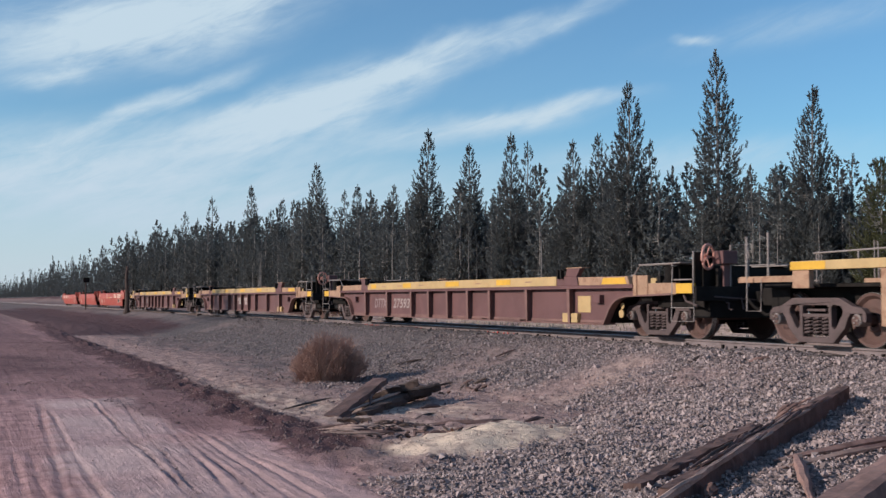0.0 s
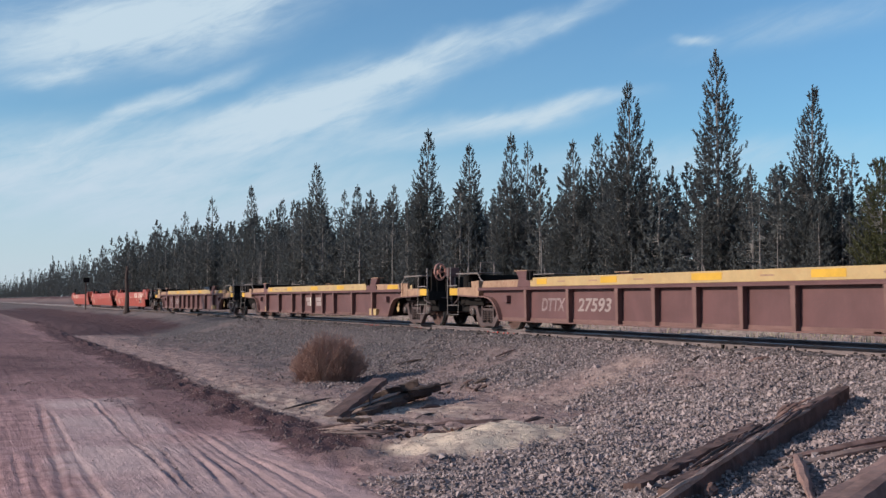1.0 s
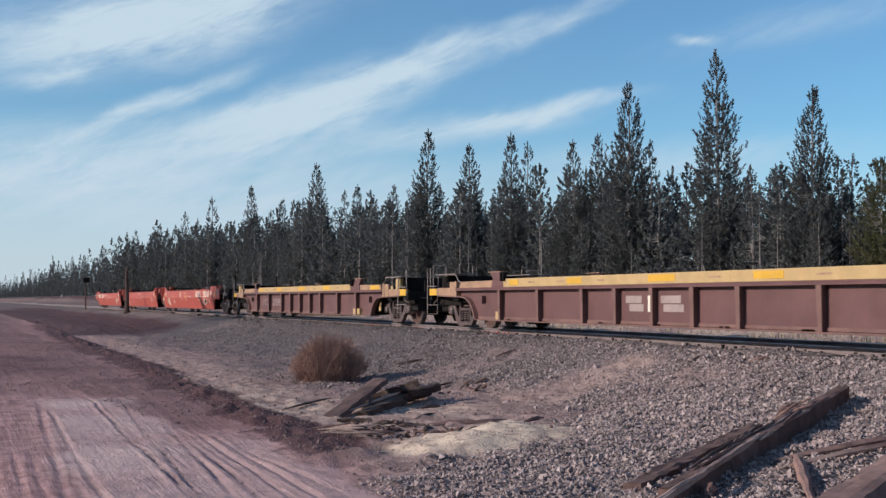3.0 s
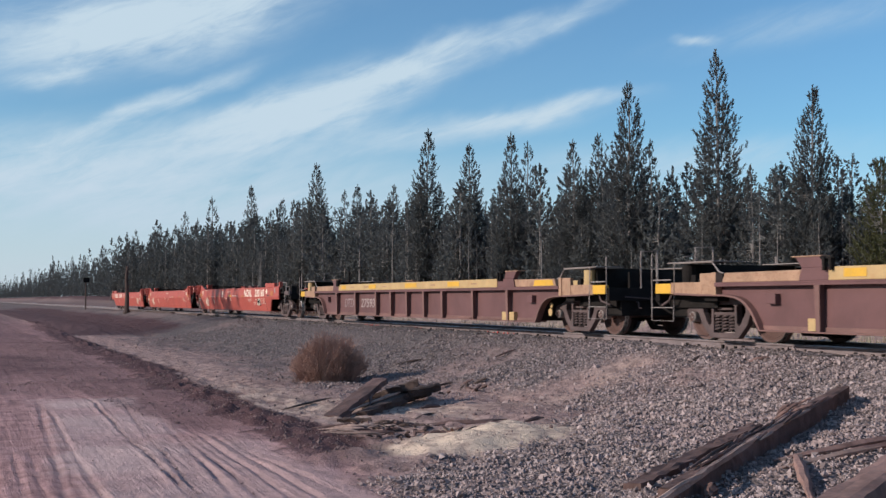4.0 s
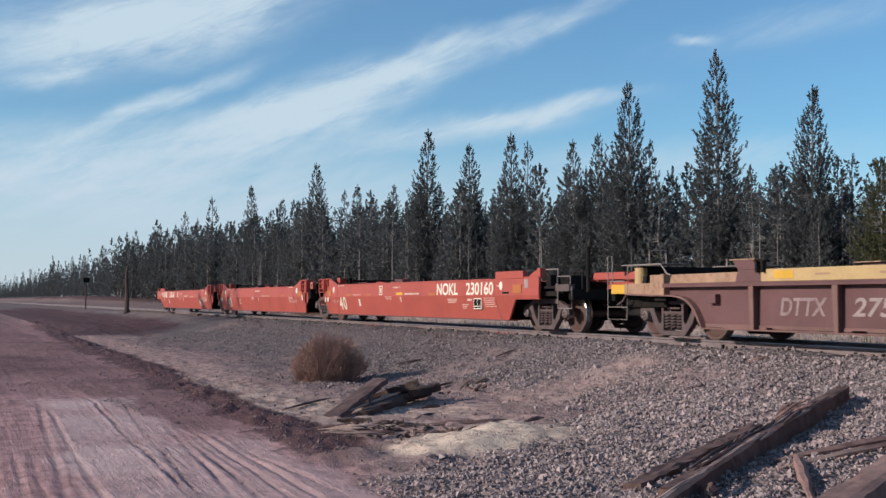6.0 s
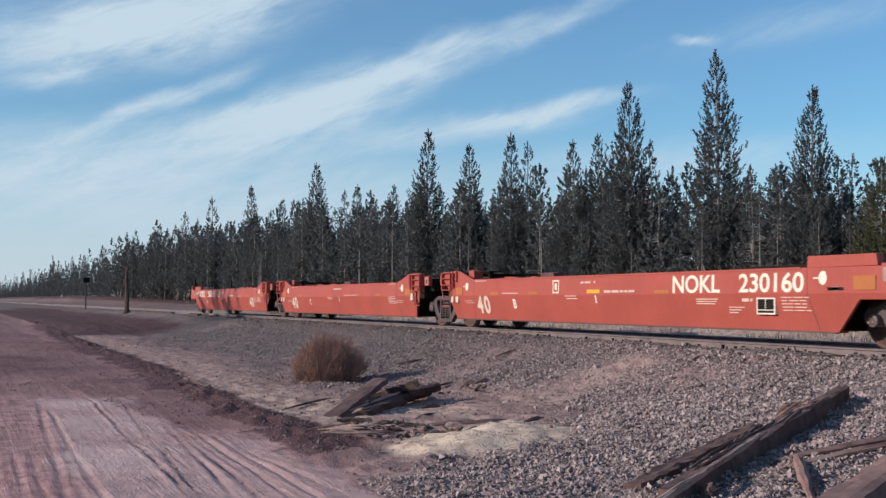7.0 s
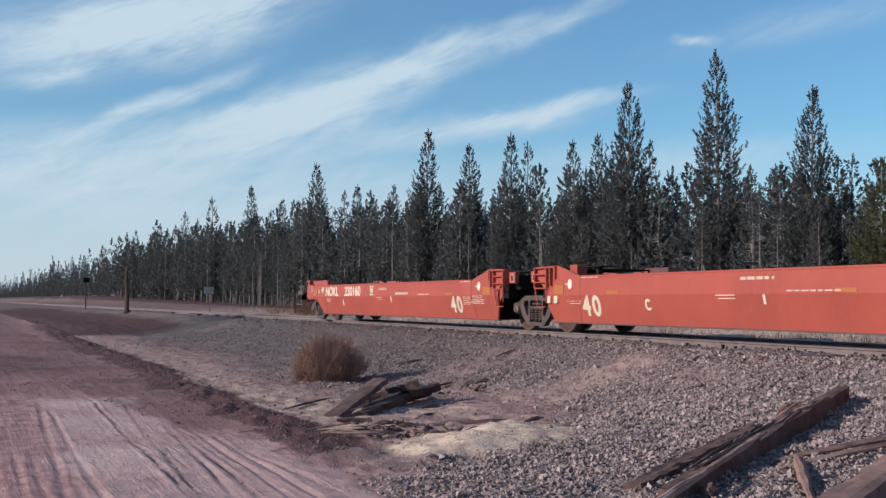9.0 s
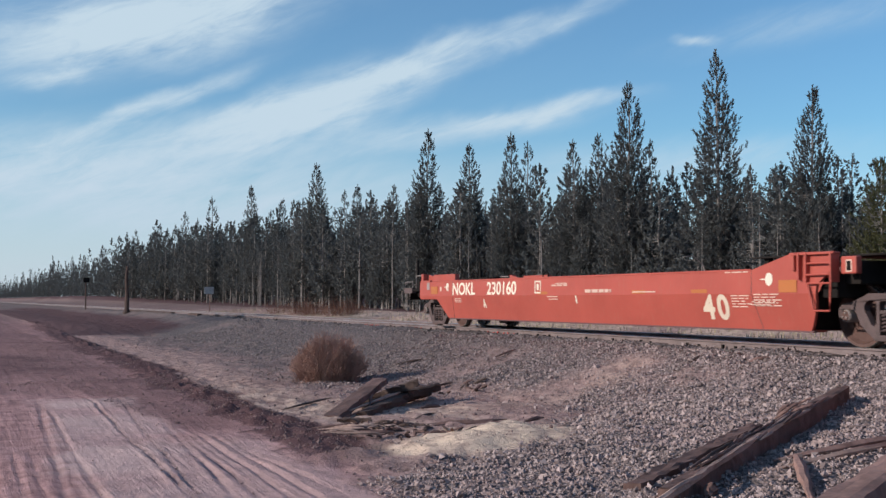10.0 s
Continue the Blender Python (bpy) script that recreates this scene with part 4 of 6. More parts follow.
def red_car(letter, left_end, right_end):
    """One unit of an articulated well car with smooth red sides."""
    car = empty("red_well_car", pose(13.35, 0, 0, 0, 0, -90), "empty red articulated well car with smooth sides and white lettering", "railway car", "red well cars in the train")
    # outlines of an outer end and of an end over a shared truck
    outer_low = [(6.76, 0.24), (7.29, 0.73), (8.42, 0.73)]
    outer_top = [(8.42, 1.20), (6.19, 1.21)]
    shared_low = [(6.64, 0.24), (6.71, 0.34), (6.80, 0.52), (6.86, 0.70), (6.90, 0.95)]
    shared_top = [(7.25, 1.20), (7.25, 1.44), (6.38, 1.45), (5.42, 1.205)]
    ends = {"outer": outer_low + outer_top, "shared": shared_low + shared_top}
    crease = 0.82

    def depth(z):
        return 1.48 - (0.012 * (z - crease) / 0.4 if z > crease else 0.13 * (crease - z) / 0.58)

    for s in (-1, 1):
        S = lambda a, b: (min(s * a, s * b), max(s * a, s * b))
        loop = ends[right_end] + [(-x, z) for x, z in ends[left_end][::-1]]
        bm = bmesh.new()
        fr = [bm.verts.new((x, s * depth(z), z)) for x, z in loop]
        face = bm.faces.new(fr)
        g = bmesh.ops.bisect_plane(bm, geom=bm.verts[:] + bm.edges[:] + bm.faces[:], plane_co=(0, 0, crease), plane_no=(0, 0, 1))
        for v in bm.verts:
            v.co.y = s * depth(v.co.z)
        ex = bmesh.ops.extrude_face_region(bm, geom=bm.faces[:])
        for v in ex["geom"]:
            if isinstance(v, bmesh.types.BMVert):
                v.co.y -= s * 0.05
        bmesh.ops.recalc_face_normals(bm, faces=bm.faces[:])
        part("side_panel", bm, RED, car, "smooth red side creased along its length")
        plain_part("top_chord", [(-6.1 if left_end == "outer" else -5.4, 6.1 if right_end == "outer" else 5.4, *S(1.30, 1.477), 1.185, 1.222)], RED, car)
        plain_part("bottom_sill", [(-6.7, 6.7, *S(1.28, 1.355), 0.222, 0.252)], MAROON, car)
        for x in (-5.42, 5.42) if left_end == right_end else ((-5.42, 6.25) if right_end == "outer" else (-6.25, 5.42)):
            pts = [(x, s * (depth(1.2) + 0.001), 1.2), (x, s * (depth(crease) + 0.002), crease), (x + 0.14 * (1 if x > 0 else -1), s * (depth(0.26) + 0.002), 0.26)]
            bm = bmesh.new()
            tube(bm, pts, 0.006, 4)
            part("weld_seam", bm, MAROON_RIB, car, "grimy weld seam")
        for e, kind in ((-1, left_end), (1, right_end)):
            E = lambda a, b: (min(e * a, e * b), max(e * a, e * b))
            y = s * (depth(1.05) + 0.003)
            # round white spot with a short bar
            bm = bmesh.new()
            q = 6.58 if kind == "outer" else 5.84
            ring = [(e * q + 0.085 * math.cos(k * math.tau / 18), 1.05 + 0.105 * math.sin(k * math.tau / 18)) for k in range(18)]
            for loop in (ring, [(e * q - 0.09, 1.04), (e * q - 0.20, 1.04), (e * q - 0.20, 1.06), (e * q - 0.09, 1.06)]):
                f = bm.faces.new([bm.verts.new((x, s * (depth(z) + 0.003), z)) for x, z in loop])
                back = [bm.verts.new((v.co.x, v.co.y - s * 0.006, v.co.z)) for v in f.verts]
                vs = f.verts[:]
                for k in range(len(vs)):
                    bm.faces.new((vs[k], vs[(k + 1) % len(vs)], back[(k + 1) % len(vs)], back[k]))
            bmesh.ops.recalc_face_normals(bm, faces=bm.faces[:])
            part("spot", bm, WHITE, car, "round white spot")
            if kind == "outer":
                bm = bmesh.new()
                prism(bm, [(e * 6.20, 1.21), (e * 7.61, 1.21), (e * 7.58, 1.385), (e * 6.22, 1.385)], s * 1.30, s * 1.43)
                part("guide_block", bm, RED, car, "raised red container guide", 0.008)
                bm = bmesh.new()
                prism(bm, [(e * 7.61, 1.20), (e * 8.25, 1.20), (e * 8.2, 1.40), (e * 7.9, 1.36), (e * 7.64, 1.25)], s * 1.25, s * 1.30)
                part("end_rail", bm, RED, car)
                plain_part("end_box", [(*E(8.27, 8.42), *S(1.30, 1.44), 1.19, 1.42), (*E(7.72, 8.40), *S(1.40, 1.475), 0.92, 1.24)], RED, car, "red end box", 0.008)
                plain_part("label_plate", [(*E(7.75, 7.93), *S(1.475, 1.478), 0.98, 1.18)], FADED, car, "pale label plate", 0)
                plain_part("reflector", [(*E(7.20, 7.62), *S(depth(0.95) + 0.006, depth(0.95) + 0.012), 0.87, 1.07)], ORANGE, car, "dull orange reflector", 0)
                plain_part("end_platform", [(*E(8.42, 9.62), -1.25, 1.25, 0.86, 0.92), (*E(8.5, 9.7), -0.35, 0.35, 0.62, 0.92), (*E(8.57, 9.06), *S(1.2, 1.42), 0.96, 1.02), (*E(8.62, 8.82), *S(1.15, 1.40), 1.02, 1.26)], BLACK, car, "grimy end platform")
                plain_part("step_box", [(*E(9.09, 9.67), *S(1.30, 1.44), 0.90, 1.05)], GRIME, car, "dusty step box")
                bm = bmesh.new()
                tube(bm, [(e * 9.12, s * 1.40, 0.9), (e * 9.12, s * 1.40, 1.22), (e * 9.66, s * 1.40, 1.22), (e * 9.66, s * 1.40, 0.9)], 0.014, 6)
                tube(bm, [(e * 9.22, s * 1.45, 0.92), (e * 9.22, s * 1.45, 0.54), (e * 9.80, s * 1.45, 0.54), (e * 9.80, s * 1.45, 0.96), (e * 9.72, s * 1.4, 0.99)], 0.015, 6)
                tube(bm, [(e * 8.50, s * 1.32, 1.385), (e * 9.02, s * 1.32, 1.385), (e * 9.02, s * 1.35, 0.97)], 0.018, 6)
                part("ladder", bm, GALV, car, "grey ladder and stirrup step")
                bm = bmesh.new()
                tube(bm, [(e * 9.72, s * 1.0, 0.88), (e * 9.72, s * 1.0, 1.85)], 0.045, 8)
                tube(bm, [(e * 9.58, s * 1.05, 0.88), (e * 9.58, s * 1.05, 1.30), (e * 9.30, s * 1.05, 1.34)], 0.03, 6)
                bx(bm, *E(8.9, 9.25), *S(0.7, 1.2), 0.92, 1.24)
                part("end_post", bm, BLACK, car, "black post and gear on the end", 0.01)
                bm = bmesh.new()
                for x in (5.0, 5.7):
                    tube(bm, [(e * x, s * 1.05, 1.18), (e * (x + 0.03), s * 1.05, 1.40), (e * (x + 0.16), s * 1.05, 1.46), (e * (x + 0.30), s * 1.05, 1.38), (e * (x + 0.32), s * 1.05, 1.18)], 0.022, 6)
                # the black box paints the shade on the far wall's inside
                bx(bm, *E(4.6, 6.15), *S(0.9, 1.28), 1.14, 1.27)
                part("lock_gear", bm, BLACK, car, "black hoops with a dark box for the shaded inner wall")
            else:
                bm = bmesh.new()
                bx(bm, *E(6.40, 6.46), *S(1.36, 1.52), 1.17, 1.44)
                for x in (6.56, 6.72, 7.24):
                    bx(bm, *E(x, x + 0.035), *S(1.38, 1.55), 1.02 if x < 6.6 else 0.98, 1.43)
                bx(bm, *E(6.42, 7.30), *S(1.38, 1.53), 1.40, 1.43)
                bx(bm, *E(6.74, 7.26), *S(1.36, 1.40), 1.05, 1.42)
                part("end_bracket", bm, RED, car, "red ladder bracket", 0.006)
                bm = bmesh.new()
                for z in (1.27, 1.10, 0.97):
                    tube(bm, [(e * 6.74, s * 1.53, z), (e * 7.26, s * 1.53, z)], 0.016, 6)
                tube(bm, [(e * 6.76, s * 1.53, 0.98), (e * 6.82, s * 1.50, 0.70), (e * 6.86, s * 1.49, 0.56), (e * 7.18, s * 1.49, 0.56), (e * 7.20, s * 1.50, 0.70), (e * 7.25, s * 1.53, 1.0)], 0.017, 6)
                part("ladder", bm, RED, car, "red ladder with stirrup step")
                bm = bmesh.new()
                bx(bm, *E(7.34, 7.64), *S(1.30, 1.42), 1.10, 1.36)
                part("lamp_box", bm, RED, car, "red box with a slot", 0.02)
                plain_part("slot_frame", [(*E(7.44, 7.56), *S(1.412, 1.421), 1.13, 1.31)], STENCIL, car, "pale painted frame of the slot", 0)
                plain_part("slot", [(*E(7.46, 7.54), *S(1.415, 1.423), 1.15, 1.29)], BLACK, car, "dark slot", 0)
                for x in ((6.36, 6.66) if e < 0 else ()):
                    plain_part("label_plate", [(*E(x, x + 0.15), *S(depth(0.76) + 0.004, depth(0.76) + 0.010), 0.65, 0.87)], CREAMY, car, "pale cream label plate", 0)
                plain_part("reflector", [(*E(6.08, 6.48), *S(depth(0.95) + 0.006, depth(0.95) + 0.012), 0.84, 1.03)], ORANGE, car, "dull orange reflector", 0)
                for k in range(4):
                    plain_part("stencil_bar", [(*E(5.40 + 0.12 * j + 0.02 * (k * j % 3), 5.49 + 0.12 * j + 0.02 * (k % 2)), *S(depth(0.68) + 0.008, depth(0.68) + 0.012), 0.785 - 0.05 * k, 0.800 - 0.05 * k) for j in range(7 - k)], STENCIL, car, "illegible stencil", 0)
        for x in {"A": (-1.5, 2.2, 4.05), "B": (-4.3, -2.4, 2.5), "C": (-4.2, 2.0, 3.9)}[letter]:
            plain_part("reflector", [(x - 0.22, x + 0.22, *S(depth(0.87) + 0.001, depth(0.87) + 0.005), 0.84, 0.90)], ORANGE, car, "dull orange reflector", 0)
    # floor, bulkheads, shared end gear
    plain_part("well_floor", [(-6.6, 6.6, -1.32, -1.0, 0.225, 0.26), (-6.6, 6.6, 1.0, 1.32, 0.225, 0.26)] + [(x - 0.15, x + 0.15, -1.32, 1.32, 0.23, 0.28) for x in (-6, -3, 0, 3, 6)], RED, car)
    for e, kind in ((-1, left_end), (1, right_end)):
        E = lambda a, b: (min(e * a, e * b), max(e * a, e * b))
        bm = bmesh.new()
        prism(bm, [(e * 6.3, 0.25), (e * 6.36, 0.25), (e * 7.0, 1.15), (e * 6.94, 1.15)], -1.27, 1.27)
        part("bulkhead", bm, BLACK, car, "grimy sloping end bulkhead")
        if kind == "shared":
            plain_part("end_sill", [(*E(6.7, 8.0), -0.45, 0.45, 0.66, 0.98), (*E(6.9, 7.2), -1.36, 1.36, 0.75, 1.10), (*E(7.1, 7.5), -1.2, 1.2, 0.95, 1.30)], BLACK, car, "grimy articulated end sill", 0.02)
            # dark boxes: lock gear, and the far wall's inner shade put in as colour
            plain_part("lock_gear", [(*E(4.6, 6.5), 0.95, 1.30, 1.12, 1.30), (*E(5.9, 6.7), 1.05, 1.36, 1.30, 1.43)], MAROON, car, "dark red boxes for gear and the shaded inner wall")
            plain_part("lock_box", [(*E(6.0, 6.3), -1.2, -0.95, 1.20, 1.465)], RED, car, "small red box over the end", 0.01)
            plain_part("lock_plate", [(*E(5.1, 5.95), -1.2, -0.9, 1.40, 1.425), (*E(5.3, 5.4), -1.1, -1.0, 1.18, 1.40)], BLACK, car, "thin dark plate over the end", 0)
            plain_part("walkway", [(*E(6.6, 7.9), -1.1, 1.1, 1.37, 1.40)], BLACK, car, "dark walkway over the shared truck")
        else:
            plain_part("end_sill", [(*E(6.9, 9.0), -1.30, 1.30, 0.80, 0.90), (*E(9.5, 9.68), -1.35, 1.35, 0.72, 0.95)], BLACK, car, "grimy end sill", 0.01)
            coupler(car, e * 9.65, e)
    return car


def red_unit(letter):
    left, right = {"B": ("shared", "outer"), "C": ("shared", "shared"), "A": ("outer", "shared")}[letter]
    car = red_car(letter, left, right)
    y = -1.498
    if letter == "B":
        truck(car, 8.03, 0.419, 1.74), truck(car, -8.03, 0.483, 1.83)
        a, b, big, mark = 3.50, 5.42, -4.97, -3.32
    elif letter == "C":
        truck(car, -8.03, 0.483, 1.83)
        a, b, big, mark = None, None, -5.05, -3.05
    else:
        truck(car, -8.03, 0.419, 1.74)
        a, b, big, mark = -5.58, -3.50, 4.45, -4.45
    tilt = math.degrees(math.atan(0.012 / 0.4))
    if a is not None:
        lettering("NOKL", 1.33, 0.31, WHITE, car, a, -1.4765, 0.995, label="white reporting letters", lean=-tilt, bold=0.018)
        lettering("230160", 1.52, 0.31, WHITE, car, b, -1.4765, 0.995, label="white car number", lean=-tilt, bold=0.018)
    def bars(x0, x1, z, h=0.03, mat=STENCIL, name="stencil_bar", label="illegible white stencil"):
        y0 = -1.48 + (0.012 * (z - 0.82) / 0.4 if z > 0.82 else 0.13 * (0.82 - z) / 0.58)
        plain_part(name, [(x0, x1, y0 - 0.007, y0 + 0.006, z - h / 2, z + h / 2)], mat, car, label, 0)

    def broken(x0, x1, z, h, seed):
        rng = random.Random(seed)
        x = x0
        while x < x1 - 0.04:
            e = min(x1, x + rng.uniform(0.10, 0.26))
            bars(x, e, z, h)
            x = e + 0.035

    if letter == "B":
        broken(-0.35, 0.10, 1.075, 0.04, 1), bars(0.17, 0.22, 1.075, 0.05)
        bars(-0.10, 0.40, 0.89, 0.075, YELLOW, "orange_plate", "bright orange plate")
        broken(0.55, 1.62, 0.885, 0.045, 2), bars(-3.9, -3.1, 0.87, 0.02), bars(-1.0, -0.5, 0.80, 0.018), bars(-0.95, -0.5, 0.745, 0.018)
        for k in range(3):
            bars(3.5, 4.1 - 0.05 * k, 0.735 - 0.04 * k, 0.018)
            bars(4.35, 4.75 - 0.09 * k, 0.60 - 0.045 * k, 0.016)
        for k in range(5):
            broken(5.66, 6.28 - 0.07 * (k % 2), 0.76 - 0.05 * k, 0.017, 20 + k)
        broken(4.72, 4.98, 0.72, 0.05, 11)
        plain_part("plaque_frame", [(5.08, 5.52, -1.466, -1.40, 0.49, 0.76)], WHITE, car, "white frame of the dark plaque", 0)
        plain_part("plaque", [(5.11, 5.49, -1.470, -1.46, 0.515, 0.735)], BLACK, car, "dark plaque", 0)
        plain_part("plaque_bar", [(5.292, 5.308, -1.473, -1.465, 0.57, 0.735), (5.11, 5.49, -1.473, -1.465, 0.553, 0.568)], WHITE, car, "white bars across the dark plaque", 0)
        bars(6.68, 7.0, 0.885, 0.045, BLACK, "grille_plate", "dark grille plate")
        bars(6.77, 6.91, 0.885, 0.06, GALV, "grey_tag", "grey tag")
    elif letter == "C":
        broken(-0.35, 0.35, 1.075, 0.05, 3), bars(0.42, 0.47, 1.075, 0.05), bars(-1.0, -0.5, 0.80, 0.02), bars(-0.95, -0.5, 0.745, 0.018)
        broken(0.75, 1.9, 0.865, 0.025, 4)
        for k in range(5):
            broken(4.75, 5.36 - 0.05 * (k % 3), 0.80 - 0.045 * k, 0.018, 60 + k)
        bars(6.50, 6.66, 0.80, 0.20, CREAMY, "label_plate", "pale cream label plate")
    else:
        broken(-1.1, -0.45, 1.03, 0.035, 5), bars(-0.95, -0.45, 1.07, 0.018), bars(-1.3, -0.85, 0.79, 0.02), bars(-1.25, -0.85, 0.735, 0.018)
        broken(0.28, 1.25, 0.90, 0.065, 6), bars(2.0, 2.75, 0.87, 0.022)
        bars(-7.05, -6.95, 1.0, 0.12), bars(-6.6, -6.5, 1.0, 0.12)
        for k in range(3):
            bars(-6.15, -5.75, 0.745 - 0.04 * k, 0.016)
        for k in range(5):
            broken(4.90, 5.40 - 0.06 * (k % 3), 0.79 - 0.045 * k, 0.018, 40 + k)
            broken(5.47, 6.12 - 0.09 * (k % 2), 0.81 - 0.045 * k, 0.018, 50 + k)
    if letter != "C":
        x = -1.5 if letter == "B" else -1.85
        for a, b, z, h in ((x, x + 0.03, 1.0, 0.28), (x + 0.24, x + 0.27, 1.0, 0.28), (x, x + 0.27, 0.875, 0.03), (x, x + 0.27, 1.125, 0.03), (x + 0.09, x + 0.18, 1.0, 0.14)):
            bars(a, b, z, h, WHITE, "outline_bar", "white outlined mark")
    for e in ((-1,) if letter == "B" else (1,) if letter == "A" else (-1, 1)):
        broken(min(e * 4.75, e * 5.38), max(e * 4.75, e * 5.38), 1.185, 0.035, 7 + e)
    low = math.degrees(math.atan(0.13 / 0.58))
    lettering("40", 0.70, 0.44, CREAMY, car, big, -1.4335, 0.60, label="large white number forty", lean=low, bold=0.03, space=1.25)
    lettering(letter, 0.16, 0.22, WHITE, car, mark, -1.4405, 0.63, label="white unit letter", lean=low)
    lettering("I", 0.05, 0.16, WHITE, car, 0.22 if letter != "A" else -0.1, -1.463, 0.73, label="white stroke", lean=low)
    return car


def yellow_car():
    """The car ahead: a yellow side beam carried high over its trucks."""
    car = empty("yellow_top_car", pose(13.35, 0, 0, 0, 0, -90), "rail car with a weathered yellow side beam above black underframe", "railway car")
    for s in (-1, 1):
        S = lambda a, b: (min(s * a, s * b), max(s * a, s * b))
        plain_part("side_beam", [(-9.0, 9.0, *S(1.32, 1.46), 1.175, 1.315)], CREAM, car, "weathered cream and yellow side beam", 0.01)
        for e in (-1, 1):
            E = lambda a, b: (min(e * a, e * b), max(e * a, e * b))
            plain_part("yellow_band", [(*E(8.25, 9.0), *S(1.455, 1.464), 1.185, 1.305)], YELLOW, car, "bright yellow end of the beam", 0)
            plain_part("corner_bracket", [(*E(8.62, 8.98), *S(1.34, 1.44), 0.90, 1.175)], TAN, car, "weathered tan bracket")
            plain_part("side_post", [(*E(7.05, 7.2), *S(1.34, 1.44), 0.35, 1.175)], TAN, car, "weathered tan post")
            plain_part("side_step", [(*E(9.0, 10.27), *S(1.30, 1.42), 1.00, 1.10), (*E(9.9, 10.27), *S(1.36, 1.44), 1.00, 1.07)], TAN, car, "tan end step")
            plain_part("side_panel", [(*E(0.0, 7.05), *S(1.34, 1.38), 0.25, 1.175)], MAROON, car)
            bm = bmesh.new()
            tube(bm, [(e * 9.72, s * 1.42, 1.05), (e * 9.72, s * 1.44, 0.54), (e * 10.06, s * 1.44, 0.54), (e * 10.06, s * 1.42, 1.74), (e * 10.12, s * 1.40, 1.76), (e * 10.12, s * 1.40, 1.1)], 0.012, 6)
            tube(bm, [(e * 9.60, s * 1.38, 1.10), (e * 9.60, s * 1.38, 1.80)], 0.02, 6)
            tube(bm, [(e * 9.15, s * 1.38, 1.26), (e * 10.0, s * 1.38, 1.26)], 0.012, 6)
            tube(bm, [(e * 8.6, s * 1.35, 1.43), (e * 6.9, s * 1.35, 1.46)], 0.014, 6)
            for x in (8.5, 7.7, 7.0):
                tube(bm, [(e * x, s * 1.35, 1.31), (e * x, s * 1.35, 1.46)], 0.012, 6)
            part("ladder", bm, GALV, car, "grey handrails and stirrup")
    for e in (-1, 1):
        E = lambda a, b: (min(e * a, e * b), max(e * a, e * b))
        plain_part("end_platform", [(*E(7.2, 10.2), -0.95, 0.95, 0.92, 0.98), (*E(7.2, 10.2), -0.4, 0.4, 0.6, 0.95)], BLACK, car, "grimy end platform")
        plain_part("bulkhead", [(*E(7.15, 7.3), -1.33, 1.33, 0.3, 1.17)], BLACK, car, "grimy end bulkhead")
        plain_part("draft_box", [(*E(9.7, 10.15), -0.85, 0.85, 0.42, 0.95)], BLACK, car, "grimy brake gear under the end")
        for y in (-0.6, 0.6):
            plain_part("end_skirt", [(*E(8.0, 10.0), y - 0.02, y + 0.02, 0.66, 0.95)], BLACK, car, "grimy skirt plate")
        coupler(car, e * 10.2, e)
        truck(car, e * 8.88, 0.419, 1.74)
    return car


